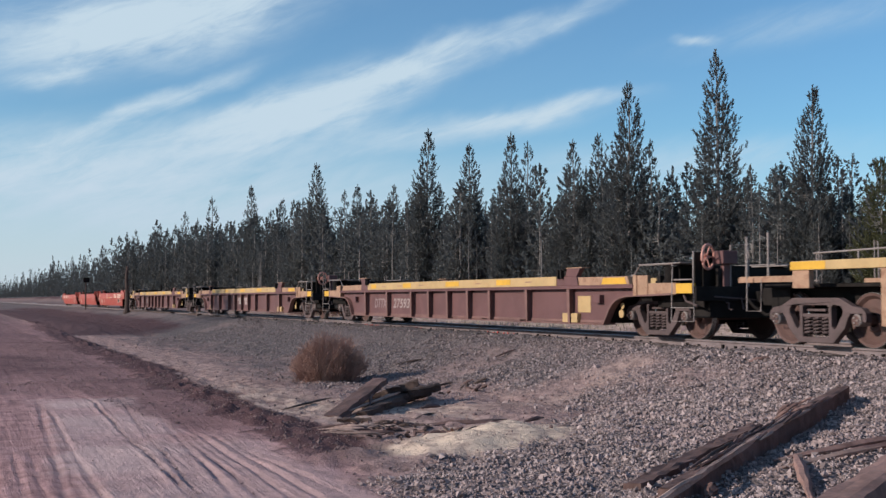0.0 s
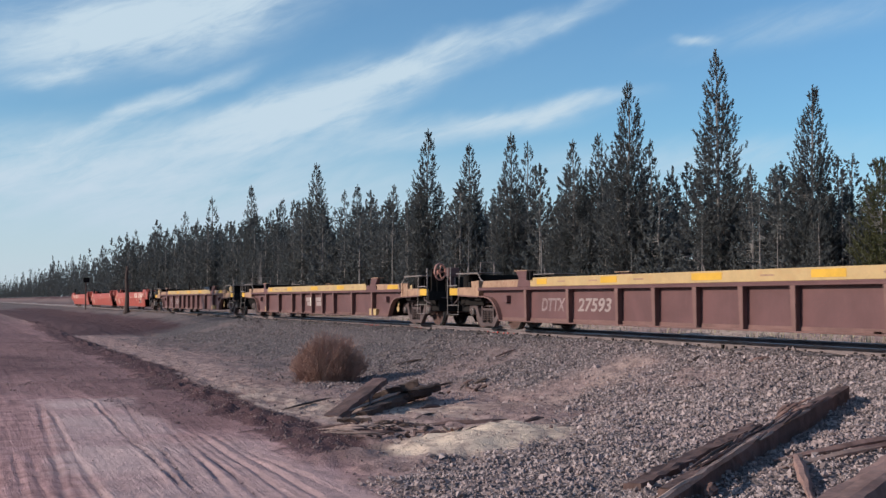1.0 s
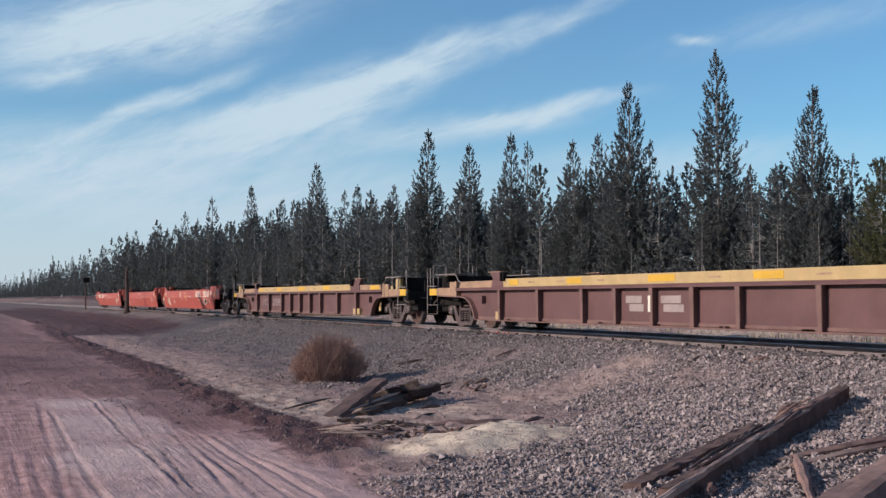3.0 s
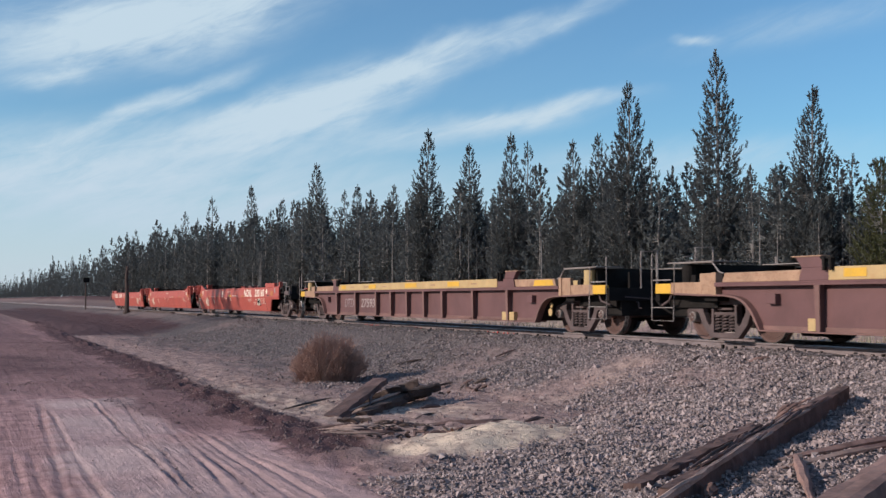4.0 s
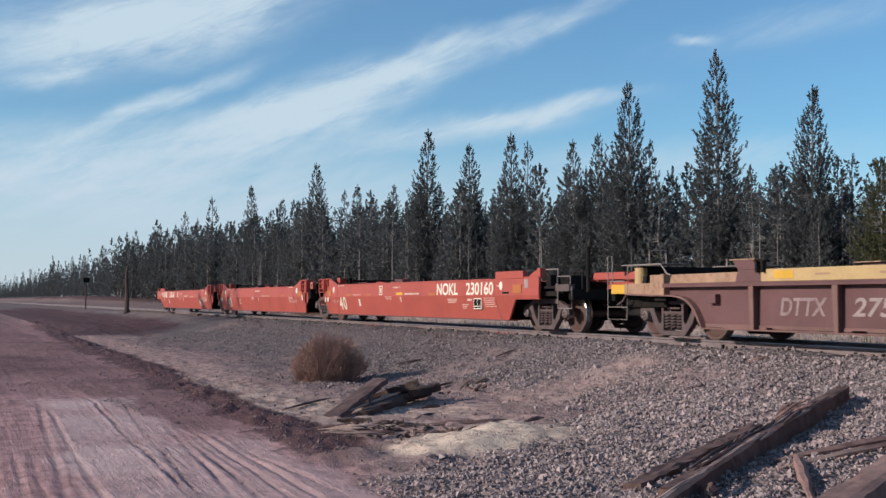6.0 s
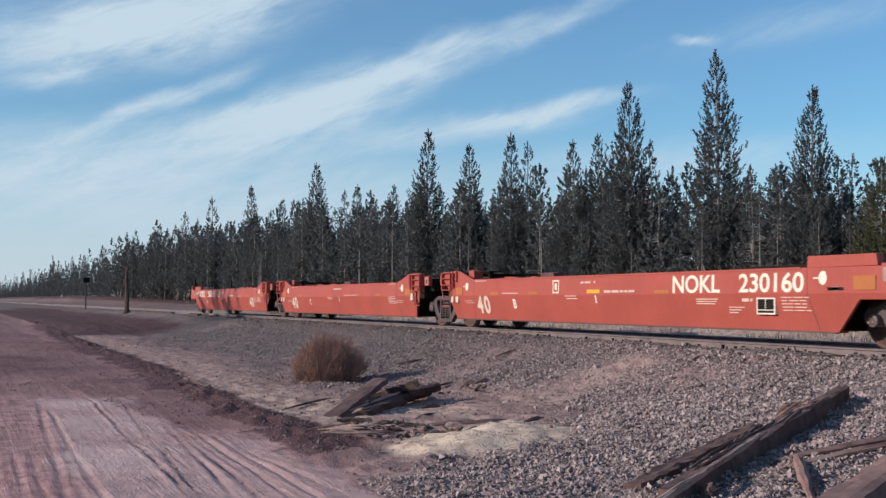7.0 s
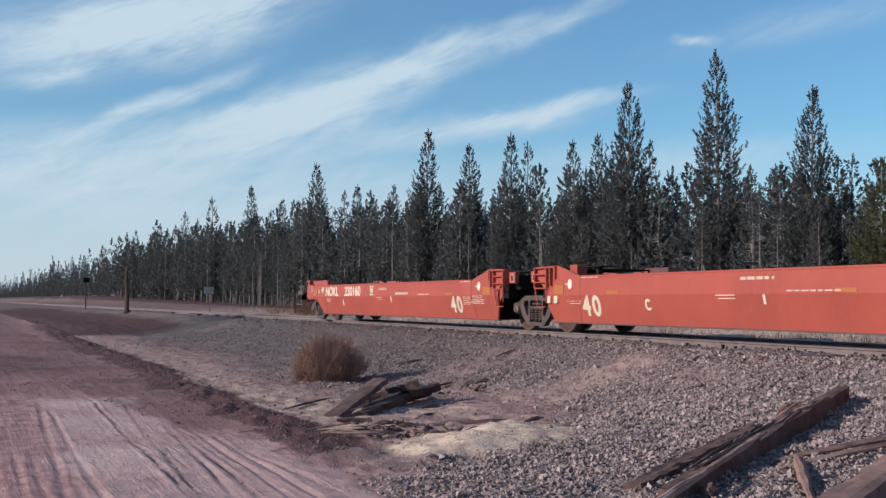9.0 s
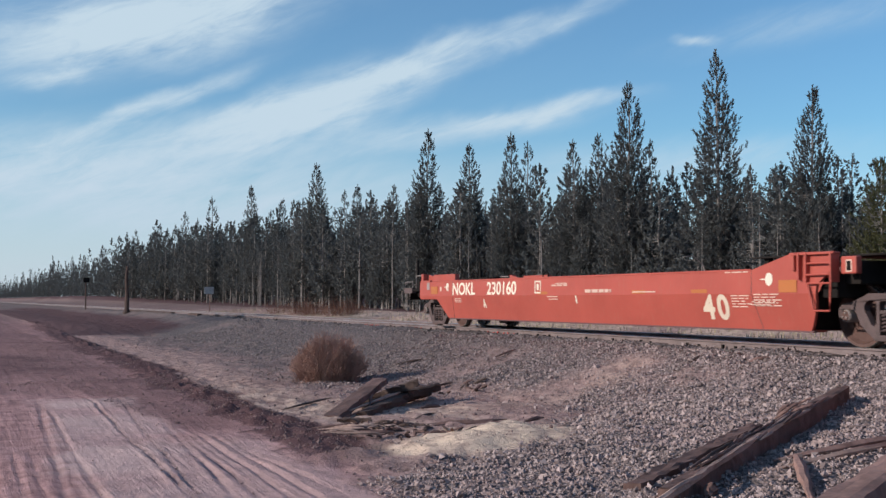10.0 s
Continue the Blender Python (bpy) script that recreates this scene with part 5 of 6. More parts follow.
# ---- pines ----
def pine_meshes(seed, h, start, spread, density, plume=0.40, whorl=0.23, blades=16, blade=0.025, top=0.55, gaps=0.08, lift=0.22, ragged=0.35, thick=0.0095, tuft=0.15):
    """Trunk and crown of one pine: whorls of limbs that sweep up at their tips and carry brushes of needles."""
    rng = random.Random(seed)
    bm = bmesh.new()
    bend = [(rng.uniform(-1, 1) * 0.006 * h, rng.uniform(-1, 1) * 0.006 * h) for _ in range(9)]
    spine = [Vector((bend[i][0] * (i / 8), bend[i][1] * (i / 8), h * i / 8)) for i in range(9)]
    tube(bm, spine, thick * h + 0.012, 7, 0.12)
    up = Vector((0, 0, 1))

    def at(z):
        f = min(7.999, max(0, z / h * 8))
        i = int(f)
        return spine[i].lerp(spine[i + 1], f - i)

    z = start * h * 0.25
    while z < start * h * 1.3:                       # dead snags under the crown
        a = rng.uniform(0, math.tau)
        ln = rng.uniform(0.3, 1.0)
        p = at(z)
        tube(bm, [p, p + Vector((math.cos(a) * ln, math.sin(a) * ln, rng.uniform(-0.3, 0.15)))], 0.012, 3, 0.3)
        z += rng.uniform(0.10, 0.32)
    brushes = []
    z = start * h
    while z < h - 0.3:
        k = (z - start * h) / (h - start * h)
        env = min(1.0, (1 - k) / top) ** 0.98 * (0.55 + 0.45 * min(1, k / 0.15))
        size = spread * env * rng.uniform(0.82, 1.12)
        for _ in range(max(3, int(density * (0.45 + 0.55 * env)))):
            if rng.random() < gaps:
                continue
            a = rng.uniform(0, math.tau)
            ln = size * rng.uniform(1 - ragged, 1 + 0.5 * ragged) + 0.05
            rise = lift + rng.uniform(-0.15, 0.2) + 0.7 * k ** 2
            base = at(z + rng.uniform(-0.5, 0.5) * whorl)
            out = Vector((math.cos(a), math.sin(a), 0))
            side = Vector((-out.y, out.x, 0))

            def limb(f):
                return base + out * ln * f + up * ln * (rise * f * f - 0.12 * math.sin(f * math.pi))
            if ln > 0.5 and rng.random() < 0.55:
                tube(bm, [base, limb(0.5), limb(0.95)], 0.008 + 0.007 * ln, 3, 0.3)
            steps = max(1, round(ln * 0.85 / (0.56 * plume)))
            for s in range(steps):
                f = 1 - 0.85 * s / steps
                lean = rng.choice((-1, 1)) * (0.0 if s == 0 else rng.uniform(0.25, 0.7))
                c = limb(f) + side * lean * 0.45 * plume + up * rng.uniform(-0.25, 0.25) * plume
                axis = (out * rng.uniform(0.25, 0.6) * (1 - 0.5 * k * k) + side * lean * (1 - 0.6 * k * k) + up * rng.uniform(0.45, 0.9)).normalized()
                brushes.append((*c, *axis, plume * rng.uniform(0.75, 1.15) * (0.62 + 0.38 * env)))
        z += whorl * rng.uniform(0.8, 1.2)
    for s in range(4):
        brushes.append((*at(h - 0.05 - 0.16 * s), 0.05 * rng.uniform(-1, 1), 0.05 * rng.uniform(-1, 1), 1.0, plume * (0.55 + 0.1 * s)))
    # every brush is a bundle of needle blades round its axis
    gen = np.random.default_rng(seed)
    br = np.array(brushes)
    m = len(br)
    c, ax, ln = br[:, None, :3], br[:, None, 3:6], br[:, 6][:, None, None]
    ax = ax / np.linalg.norm(ax, axis=2, keepdims=True)
    f = gen.uniform(0, 1, (m, blades, 1))
    ray = gen.normal(size=(m, blades, 3))
    ray = ray - ax * (ray * ax).sum(2, keepdims=True)
    ray = ray / np.linalg.norm(ray, axis=2, keepdims=True)
    d = ax * gen.uniform(0.35, 0.95, (m, blades, 1)) + ray * gen.uniform(0.45, 1.0, (m, blades, 1)) * (1.05 - 0.6 * f)
    d = d / np.linalg.norm(d, axis=2, keepdims=True)
    o = c + ax * ln * (f - 0.35)
    wide = np.cross(d, gen.normal(size=(m, blades, 3)))
    wide = wide / np.linalg.norm(wide, axis=2, keepdims=True) * blade * gen.uniform(0.7, 1.3, (m, blades, 1))
    tip = o + d * tuft * gen.uniform(0.7, 1.2, (m, blades, 1)) * ln / plume
    verts = np.stack([o - wide, o + wide, tip], 2).reshape(-1, 3)
    me = bpy.data.meshes.new("crown")
    me.from_pydata(verts.tolist(), [], np.arange(len(verts)).reshape(-1, 3).tolist())
    return bm, me


def pine(seed, h, start, spread, density, label, needles=None, **kw):
    bm, crown = pine_meshes(seed, h, start, spread, density, **kw)
    tree = empty("pine_tree", pose(0, 0, 0), label, "tree", "pines of the wood")
    part("trunk", bm, BARK, tree, "grey-brown pine trunk")
    crown.materials.append(needles or NEEDLE)
    ob = new("crown", crown)
    ob.parent = tree
    return tree


def ground_z(x, y):
    return float(land(x, y)[0])


FINE = [pine(11, 10, 0.10, 1.38, 22, "tall dense dark green pine at the edge of the wood", top=0.85), pine(12, 10, 0.12, 1.22, 22, "tall dense dark green pine at the edge of the wood", top=0.7),
        pine(13, 10, 0.08, 1.45, 22, "tall broad dark green pine in the wood", top=0.9)]
OPEN = [pine(21, 10, 0.18, 1.25, 19, "tall open pine with gaps between its branches", whorl=0.25, gaps=0.10, top=0.80, ragged=0.45), pine(22, 10, 0.14, 1.22, 20, "tall slender pine with an open crown", gaps=0.05, top=0.70, ragged=0.4),
        pine(23, 10, 0.26, 0.8, 13, "slender pine with a bare lower trunk", whorl=0.28, gaps=0.12, top=0.65, ragged=0.45)]
COARSE = dict(plume=0.54, whorl=0.38, blades=8, blade=0.052, tuft=0.24, top=0.85)
DENSE = [pine(14, 10, 0.10, 1.45, 15, "dense dark green pine in the wood", **COARSE), pine(15, 10, 0.18, 1.35, 14, "dense dark green pine in the wood", **COARSE)]
SMALL = [pine(31, 6, 0.08, 1.0, 14, "young dark green pine in the wood", **COARSE), pine(32, 6, 0.15, 0.9, 13, "young dark green pine in the wood", **COARSE), pine(33, 6, 0.36, 0.7, 9, "spindly pine with a bare trunk", **COARSE)]
BARE = [pine(41, 8, 0.66, 0.55, 4, "thin pale-trunked pine with a sparse top", thick=0.0065, **COARSE), pine(42, 8, 0.52, 0.6, 4, "thin pine with a sparse top", thick=0.0055, **COARSE)]
WARM = pine(51, 8, 0.04, 1.3, 14, "pine with sunlit olive green needles", NEEDLE_WARM)
SOURCES = FINE + OPEN + DENSE + SMALL + BARE + [WARM]
BASE_H = [10] * 8 + [6] * 3 + [8] * 2 + [8]


def plant(src, x, y, h, turn, wide=1.0, joined=False):
    k = h / BASE_H[SOURCES.index(src)]
    m = pose(x, y, ground_z(x, y) - 0.05, 0, 0, turn) @ Matrix.Diagonal((k * wide, k * wide, k, 1))
    if joined:
        return THICKET.add(src, m)
    return copy_thing(src, m)


class Thicket:
    """The trees behind the front rows, joined into one mesh."""

    def __init__(self):
        self.verts, self.faces, self.mats, self.n, self.kept = [], [], [], 0, {}

    def add(self, src, m):
        for o in src.children:
            if o.data.name not in self.kept:
                me = o.data
                me.calc_loop_triangles()
                co = np.empty(len(me.vertices) * 3)
                me.vertices.foreach_get("co", co)
                tr = np.empty(len(me.loop_triangles) * 3, dtype=np.int32)
                me.loop_triangles.foreach_get("vertices", tr)
                self.kept[me.name] = (co.reshape(-1, 3), tr.reshape(-1, 3))
            co, tr = self.kept[o.data.name]
            a = np.array(m)
            self.verts.append(co @ a[:3, :3].T + a[:3, 3])
            self.faces.append(tr + self.n)
            self.mats.append(np.full(len(tr), 0 if o.name.startswith("trunk") else 1, dtype=np.int32))
            self.n += len(co)

    def build(self, name, label):
        v, f = np.concatenate(self.verts), np.concatenate(self.faces)
        me = bpy.data.meshes.new(name)
        me.vertices.add(len(v)), me.loops.add(3 * len(f)), me.polygons.add(len(f))
        me.vertices.foreach_set("co", v.ravel())
        me.loops.foreach_set("vertex_index", f.ravel().astype(np.int32))
        me.polygons.foreach_set("loop_start", np.arange(0, 3 * len(f), 3, dtype=np.int32))
        me.materials.append(BARK), me.materials.append(NEEDLE)
        me.polygons.foreach_set("material_index", np.concatenate(self.mats))
        me.update(calc_edges=True)
        tagged(new(name, me), label, "wood", kind="stuff")


THICKET = Thicket()


def build_wood():
    rng = random.Random(8)
    # the tall trees that stand out over the wood: x, y, height
    tall_dense = ((34, 279.7, 12.3), (32, 214.6, 12.7), (30, 118.9, 12.9), (31, 110.0, 10.9), (32, 107.3, 10.5), (31, 87.3, 10.2), (28.5, 66.5, 11.9), (29, 61.1, 10.3),
                  (28.5, 54.7, 10.0), (29, 48.8, 8.9), (28.5, 31.15, 8.5), (29, 33.7, 6.0), (34, 318.9, 11.3), (36, 373.4, 12.8), (36, 412.4, 11.6))
    tall_open = ((33, 248.3, 11.4), (33, 194.0, 12.5), (31, 161.2, 12.6), (31, 143.2, 13.4), (30, 95.4, 12.8), (32, 93.4, 10.4), (33, 88.9, 9.4), (31, 78.9, 9.5),
                 (31, 57.4, 10.1), (30, 48.1, 9.2), (28.5, 43.0, 10.8), (31, 44.9, 8.5), (28.5, 36.5, 10.9))
    slim = ((33, 162.2, 12.0), (32, 138.7, 10.0), (30, 53.8, 6.6), (32, 44.5, 7.1), (30, 36.3, 5.2), (32, 36.6, 6.0), (31, 32.0, 5.1), (38, 480.6, 13.6), (40, 601.8, 13.6))
    for i, (x, y, h) in enumerate(tall_dense):
        plant(FINE[i % 3] if y < 130 else DENSE[i % 2], x, y, h, rng.uniform(0, 360), 1.0)
    for i, (x, y, h) in enumerate(tall_open):
        plant(OPEN[i % 3] if y < 130 else DENSE[i % 2], x, y, h, rng.uniform(0, 360), 1.0)
    for i, (x, y, h) in enumerate(slim):
        plant((OPEN[2], SMALL[1])[i % 2], x, y, h, rng.uniform(0, 360), 0.9)
    for i in range(46):
        y = 26 + 100 * rng.random() ** 1.25
        plant(BARE[i % 2], 27.0 + 2.6 * rng.random() ** 1.5, y, rng.uniform(2.6, 5.2) * (1 + 0.006 * y), rng.uniform(0, 360), rng.uniform(0.8, 1.2))
    plant(WARM, 28.5, 27.9, 5.5, 30)
    plant(WARM, 27.6, 25.6, 5.0, 130)
    # unseen pines added across the road so their tops shade the cars: y, height
    for i, (y, h) in enumerate(((53.4, 13.4), (54.6, 14.2), (55.9, 13.8), (57.1, 14.4), (58.3, 13.6))):
        plant(BARE[0], -8.2 - (i * 7 % 5) * 0.3, y, h, rng.uniform(0, 360), 1.5)
    # the body of the wood
    y = 22.0
    while y < 215:
        rows = ((28.6, 1.0), (29.6, 1.0), (30.6, 1.2), (32.0, 1.5), (34.5, 1.5), (37.5, 2.0), (42.0, 3.5))
        for x0, jit in rows:
            if rng.random() < 0.15 or (x0 == 29.6 and y > 110) or (x0 == 42.0 and rng.random() < 0.5) or (x0 > 34 and y < 60 and rng.random() < 0.45):
                continue
            x, yy = x0 + rng.uniform(-jit, jit), y + rng.uniform(-0.9, 0.9)
            cap = 6.0 + 2.2 * smooth(32, 58, y) + 0.9 * smooth(60, 110, y) + 1.4 * smooth(130, 200, y)
            h = cap * (rng.uniform(0.64, 1.04) if y < 80 else rng.uniform(0.50, 1.10)) * (1 + (x - 30) * 0.012) * (0.75 if x0 == 29.6 else 1)
            r = rng.random()
            src = rng.choice(SMALL[:2]) if x0 == 29.6 else rng.choice(SMALL) if r < 0.35 else rng.choice(DENSE) if r < 0.76 else rng.choice(SMALL[:2]) if r < 0.92 else rng.choice(BARE)
            plant(src, x, yy, h, rng.uniform(0, 360), rng.uniform(0.95, 1.35), x0 > 34 or y > 110)
        y += 1.2 + 0.014 * (y - 22)
    THICKET.build("deep_wood", "dark pine wood behind the front trees")
    for ob in SOURCES:
        for o in [*ob.children, ob]:
            bpy.data.objects.remove(o)


def far_wood():
    """The wood along the track in the distance, one sheet of small trees."""
    rng = random.Random(15)
    kinds = []
    for s in range(4):
        bm, me = pine_meshes(60 + s, 10, 0.03, 1.15, 7, plume=0.9, whorl=0.65, blades=5, blade=0.12, tuft=0.42, top=1.0)
        bm.free()
        co = np.array([v.co[:] for v in me.vertices])
        fa = np.array([p.vertices[:] for p in me.polygons])
        kinds.append((co, fa))
        bpy.data.meshes.remove(me)
    allv, allf, n = [], [], 0
    y = 165.0
    while y < 1100:
        for x0 in (29.5, 32, 35.5, 41):
            co, fa = rng.choice(kinds)
            x, yy = x0 + rng.uniform(-2, 2), y + rng.uniform(-2, 2)
            h = rng.uniform(5.0, 8.5) if rng.random() < 0.75 else rng.uniform(8.5, 12.0)
            a = rng.uniform(0, math.tau)
            k = h / 10
            c, s = math.cos(a) * k * 1.1, math.sin(a) * k * 1.1
            v = np.stack([co[:, 0] * c - co[:, 1] * s + x, co[:, 0] * s + co[:, 1] * c + yy, co[:, 2] * k + ground_z(x, yy)], 1)
            allv.append(v), allf.append(fa + n)
            n += len(v)
        y += 2.6 + (y - 165) * 0.012
    me = bpy.data.meshes.new("far_wood")
    me.from_pydata(np.concatenate(allv).tolist(), [], np.concatenate(allf).tolist())
    me.materials.append(NEEDLE)
    tagged(new("far_wood", me), "distant dark pine wood along the track", "wood", kind="stuff")


build_wood()
far_wood()


# ---- things by the road ----
def bush(x, y, w, h, seed, mat, name, label, count=900):
    """A dome of stems that fan out from the root, with short side twigs."""
    rng = random.Random(seed)
    bm = bmesh.new()
    for i in range(count):
        a, q = rng.uniform(0, math.tau), rng.random() ** 0.55
        out = Vector((math.cos(a), math.sin(a), 0))
        lump = 0.92 + 0.08 * math.sin(3 * a + seed) + 0.06 * math.sin(7 * a + 2 * seed)
        lean = q * radians(80)
        reach = lump * (rng.uniform(0.80, 1.03) if i % 3 else rng.uniform(0.4, 0.8))
        tip = out * 0.5 * w * math.sin(lean) * reach + Vector((0, 0, h * math.cos(lean) ** 0.8 * reach + 0.04))
        root = out * 0.40 * w * q * rng.uniform(0.3, 1.0)
        mid = root.lerp(tip, 0.55) + out * 0.04 * w * q + Vector((rng.uniform(-0.05, 0.05), rng.uniform(-0.05, 0.05), 0.03))
        tube(bm, [root, mid, tip], rng.uniform(0.003, 0.0055), 3, 0.45)
        for _ in range(3):
            p = mid.lerp(tip, rng.uniform(0.1, 0.9))
            tube(bm, [p, p + (out * 0.5 * q + Vector((rng.uniform(-0.7, 0.7), rng.uniform(-0.7, 0.7), rng.uniform(0.2, 1.0)))) * 0.09], 0.0035, 3, 0.4)
    ob = link_mesh(name, bm, mat)
    ob.location = (x, y, ground_z(x, y) - 0.03)
    return tagged(ob, label, "bush")


def timber(name, a, b, w, h, mat, label, seed, worn=0.02, sink=0.02, parent=None, cuts=14):
    """A rough squared timber from a to b, points at the middle of its underside."""
    rng = random.Random(seed)
    a, b = Vector(a), Vector(b)
    d = (b - a).normalized()
    side = d.cross(Vector((0, 0, 1))).normalized()
    up = side.cross(d)
    bm = bmesh.new()
    rings = []
    for i in range(cuts + 1):
        c = a.lerp(b, i / cuts)
        ring = []
        for u, v in ((-0.5, 0), (-0.5, 0.5), (-0.47, 0.97), (-0.2, 1), (0.2, 1), (0.47, 0.97), (0.5, 0.5), (0.5, 0)):
            j = worn * (rng.uniform(-1, 1))
            ring.append(bm.verts.new(c + side * (u * w + j * (1 if abs(u) > 0.3 else 0)) + up * (v * h - sink + (worn * rng.uniform(-1.2, 0.3) if v > 0.9 else 0)) + d * (worn * rng.uniform(-1, 1) if i in (0, cuts) else 0)))
        rings.append(ring)
    for p, q in zip(rings, rings[1:]):
        for k in range(8):
            bm.faces.new((p[k], p[(k + 1) % 8], q[(k + 1) % 8], q[k]))
    bm.faces.new(rings[0]), bm.faces.new(rings[-1])
    bmesh.ops.recalc_face_normals(bm, faces=bm.faces[:])
    if parent:
        return part(name, bm, mat, parent)
    return tagged(link_mesh(name, bm, mat), label, "timber")


def grounded(x, y, dz=0.0):
    return (x, y, ground_z(x, y) + dz)


def splinter(name, a, b, w, mat, label, seed, parent=None):
    """A split, pointed piece of wood from a to b."""
    rng = random.Random(seed)
    a, b = Vector(a), Vector(b)
    bm = bmesh.new()
    d = (b - a).normalized()
    side = d.cross(Vector((0, 0, 1))).normalized()
    up = side.cross(d)
    rings = []
    for i in range(8):
        f = i / 7
        k = (0.35 + 0.65 * min(1, 2.2 * f)) * (1 - 0.75 * max(0, f - 0.75) / 0.25)
        c = a.lerp(b, f) + side * rng.uniform(-0.08, 0.08) * w
        rings.append([bm.verts.new(c + (side * u * k * rng.uniform(0.88, 1.12) + up * v * k * rng.uniform(0.8, 1.15)) * w) for u, v in ((-0.5, 0), (-0.35, 0.45), (0.1, 0.6), (0.5, 0.3), (0.45, 0))])
    for p, q in zip(rings, rings[1:]):
        for k in range(5):
            bm.faces.new((p[k], p[(k + 1) % 5], q[(k + 1) % 5], q[k]))
    bm.faces.new(rings[0]), bm.faces.new(rings[-1])
    bmesh.ops.recalc_face_normals(bm, faces=bm.faces[:])
    if parent:
        return part(name, bm, mat, parent)
    return tagged(link_mesh(name, bm, mat), label, "wood scrap")


def roadside():
    bush(7.05, 21.6, 1.72, 1.04, 3, TWIG, "dry_bush", "dry reddish brown bush on pale dust beside the road", 3000)
    # the long split timber and the scraps round it
    beam = empty("long_timber", pose(0, 0, 0), "long weathered split timber lying on the gravel", "timber")
    timber("beam", (10.15, 10.6, -0.52), (5.02, 7.1, -0.88), 0.15, 0.20, OLD_WOOD, "", 5, 0.009, cuts=44, parent=beam)
    timber("split_slab", (7.91, 9.58, -0.73), (5.14, 7.71, -0.90), 0.16, 0.16, OLD_WOOD, "", 6, 0.020, cuts=26, parent=beam)
    timber("split_strip", (7.07, 8.47, -0.56), (4.42, 6.44, -0.70), 0.035, 0.05, SPLIT_WOOD, "", 7, 0.008, cuts=16, parent=beam)
    rng = random.Random(21)
    # long strips that have split from the beam's upper side
    hi, lo = Vector((10.15, 10.6, -0.34)), Vector((5.02, 7.1, -0.68))
    across = (hi - lo).cross(Vector((0, 0, 1))).normalized()
    for i in range(34):
        f, ln = rng.uniform(0.08, 0.70), rng.uniform(0.05, 0.17)
        shift = across * rng.uniform(-0.10, 0.085)
        rise = Vector((0, 0, rng.uniform(-0.035, -0.005)))
        splinter("strip", lo.lerp(hi, f) + shift + rise, lo.lerp(hi, f + ln) + shift + rise + across * rng.uniform(-0.03, 0.03) + Vector((0, 0, rng.uniform(-0.01, 0.03))), rng.uniform(0.02, 0.05), (OLD_WOOD, RED_WOOD, OLD_WOOD, SPLIT_WOOD, DARK_WOOD)[i % 5], "", 400 + i, beam)
    for i in range(10):
        x = 8.35 + rng.uniform(-0.35, 0.45)
        y = 9.62 + 0.62 * (x - 8.35) + rng.uniform(-0.12, 0.1)
        splinter("wood_splinter", grounded(x, y, 0.16), grounded(x + rng.uniform(0.1, 0.35), y + rng.uniform(-0.1, 0.15), 0.22 + rng.uniform(0, 0.05)), 0.05, (OLD_WOOD, RED_WOOD)[i % 2], "splintered wood scrap on the long timber", i)
    log = timber("round_log", grounded(5.2, 5.55, 0.0), grounded(8.6, 7.55, 0.0), 0.27, 0.25, RED_WOOD, "reddish brown worn log on the gravel", 9, 0.012, cuts=20)
    splinter("split_board", grounded(6.81, 7.98, 0.03), grounded(8.6, 8.02, 0.06), 0.09, RED_WOOD, "long reddish split board on the gravel", 31)
    splinter("split_board", grounded(6.06, 7.52, 0.0), grounded(7.75, 7.66, 0.05), 0.07, SPLIT_WOOD, "thin pale split board on the gravel", 32)
    splinter("split_board", grounded(7.10, 7.74, 0.0), grounded(8.4, 7.84, 0.03), 0.09, RED_WOOD, "reddish split board on the gravel", 33)
    splinter("split_stake", grounded(5.9, 6.5, 0.02), grounded(6.93, 7.84, 0.06), 0.10, RED_WOOD, "pointed split stake leaning over the boards", 34)
    splinter("wood_stub", grounded(5.42, 7.12, 0.0), grounded(5.62, 7.32, 0.05), 0.12, OLD_WOOD, "short stub of weathered wood", 35)
    # the heap of old ties by the bush
    timber("old_tie", (4.86, 14.72, -0.94), (6.18, 16.30, -0.56), 0.24, 0.09, OLD_WOOD, "grey rotten plank leaning on the heap", 41, 0.012)
    timber("old_tie", (5.35, 14.80, -0.94), (7.00, 16.75, -0.80), 0.17, 0.13, DARK_WOOD, "dark rotten tie lying in the heap", 42, 0.02)
    timber("old_tie", (5.70, 15.5, -0.93), (7.30, 17.1, -0.84), 0.20, 0.16, DARK_WOOD, "dark rotten tie at the bottom of the heap", 43, 0.025)
    timber("old_tie", (5.95, 16.5, -0.92), (6.75, 16.1, -0.60), 0.15, 0.12, DARK_WOOD, "short broken piece of tie", 44, 0.02)
    timber("old_tie", (6.55, 16.2, -0.80), (7.35, 16.75, -0.74), 0.16, 0.12, DARK_WOOD, "broken end of a rotten tie", 46, 0.02, cuts=6)
    timber("old_tie", (4.82, 14.3, -0.94), (5.22, 14.12, -0.94), 0.15, 0.10, DARK_WOOD, "dark chunk of rotten tie", 45, 0.025, cuts=5)
    for i, (p, q, w) in enumerate((((5.2, 14.95, -0.85), (6.5, 16.2, -0.72), 0.07), ((5.6, 15.2, -0.84), (6.1, 16.4, -0.50), 0.06), ((6.1, 16.0, -0.62), (7.1, 16.5, -0.66), 0.06), ((5.0, 14.6, -0.90), (5.9, 15.3, -0.80), 0.05))):
        splinter("wood_splinter", p, q, w, (SPLIT_WOOD, OLD_WOOD)[i % 2], "splintered wood in the heap of old ties", 150 + i)
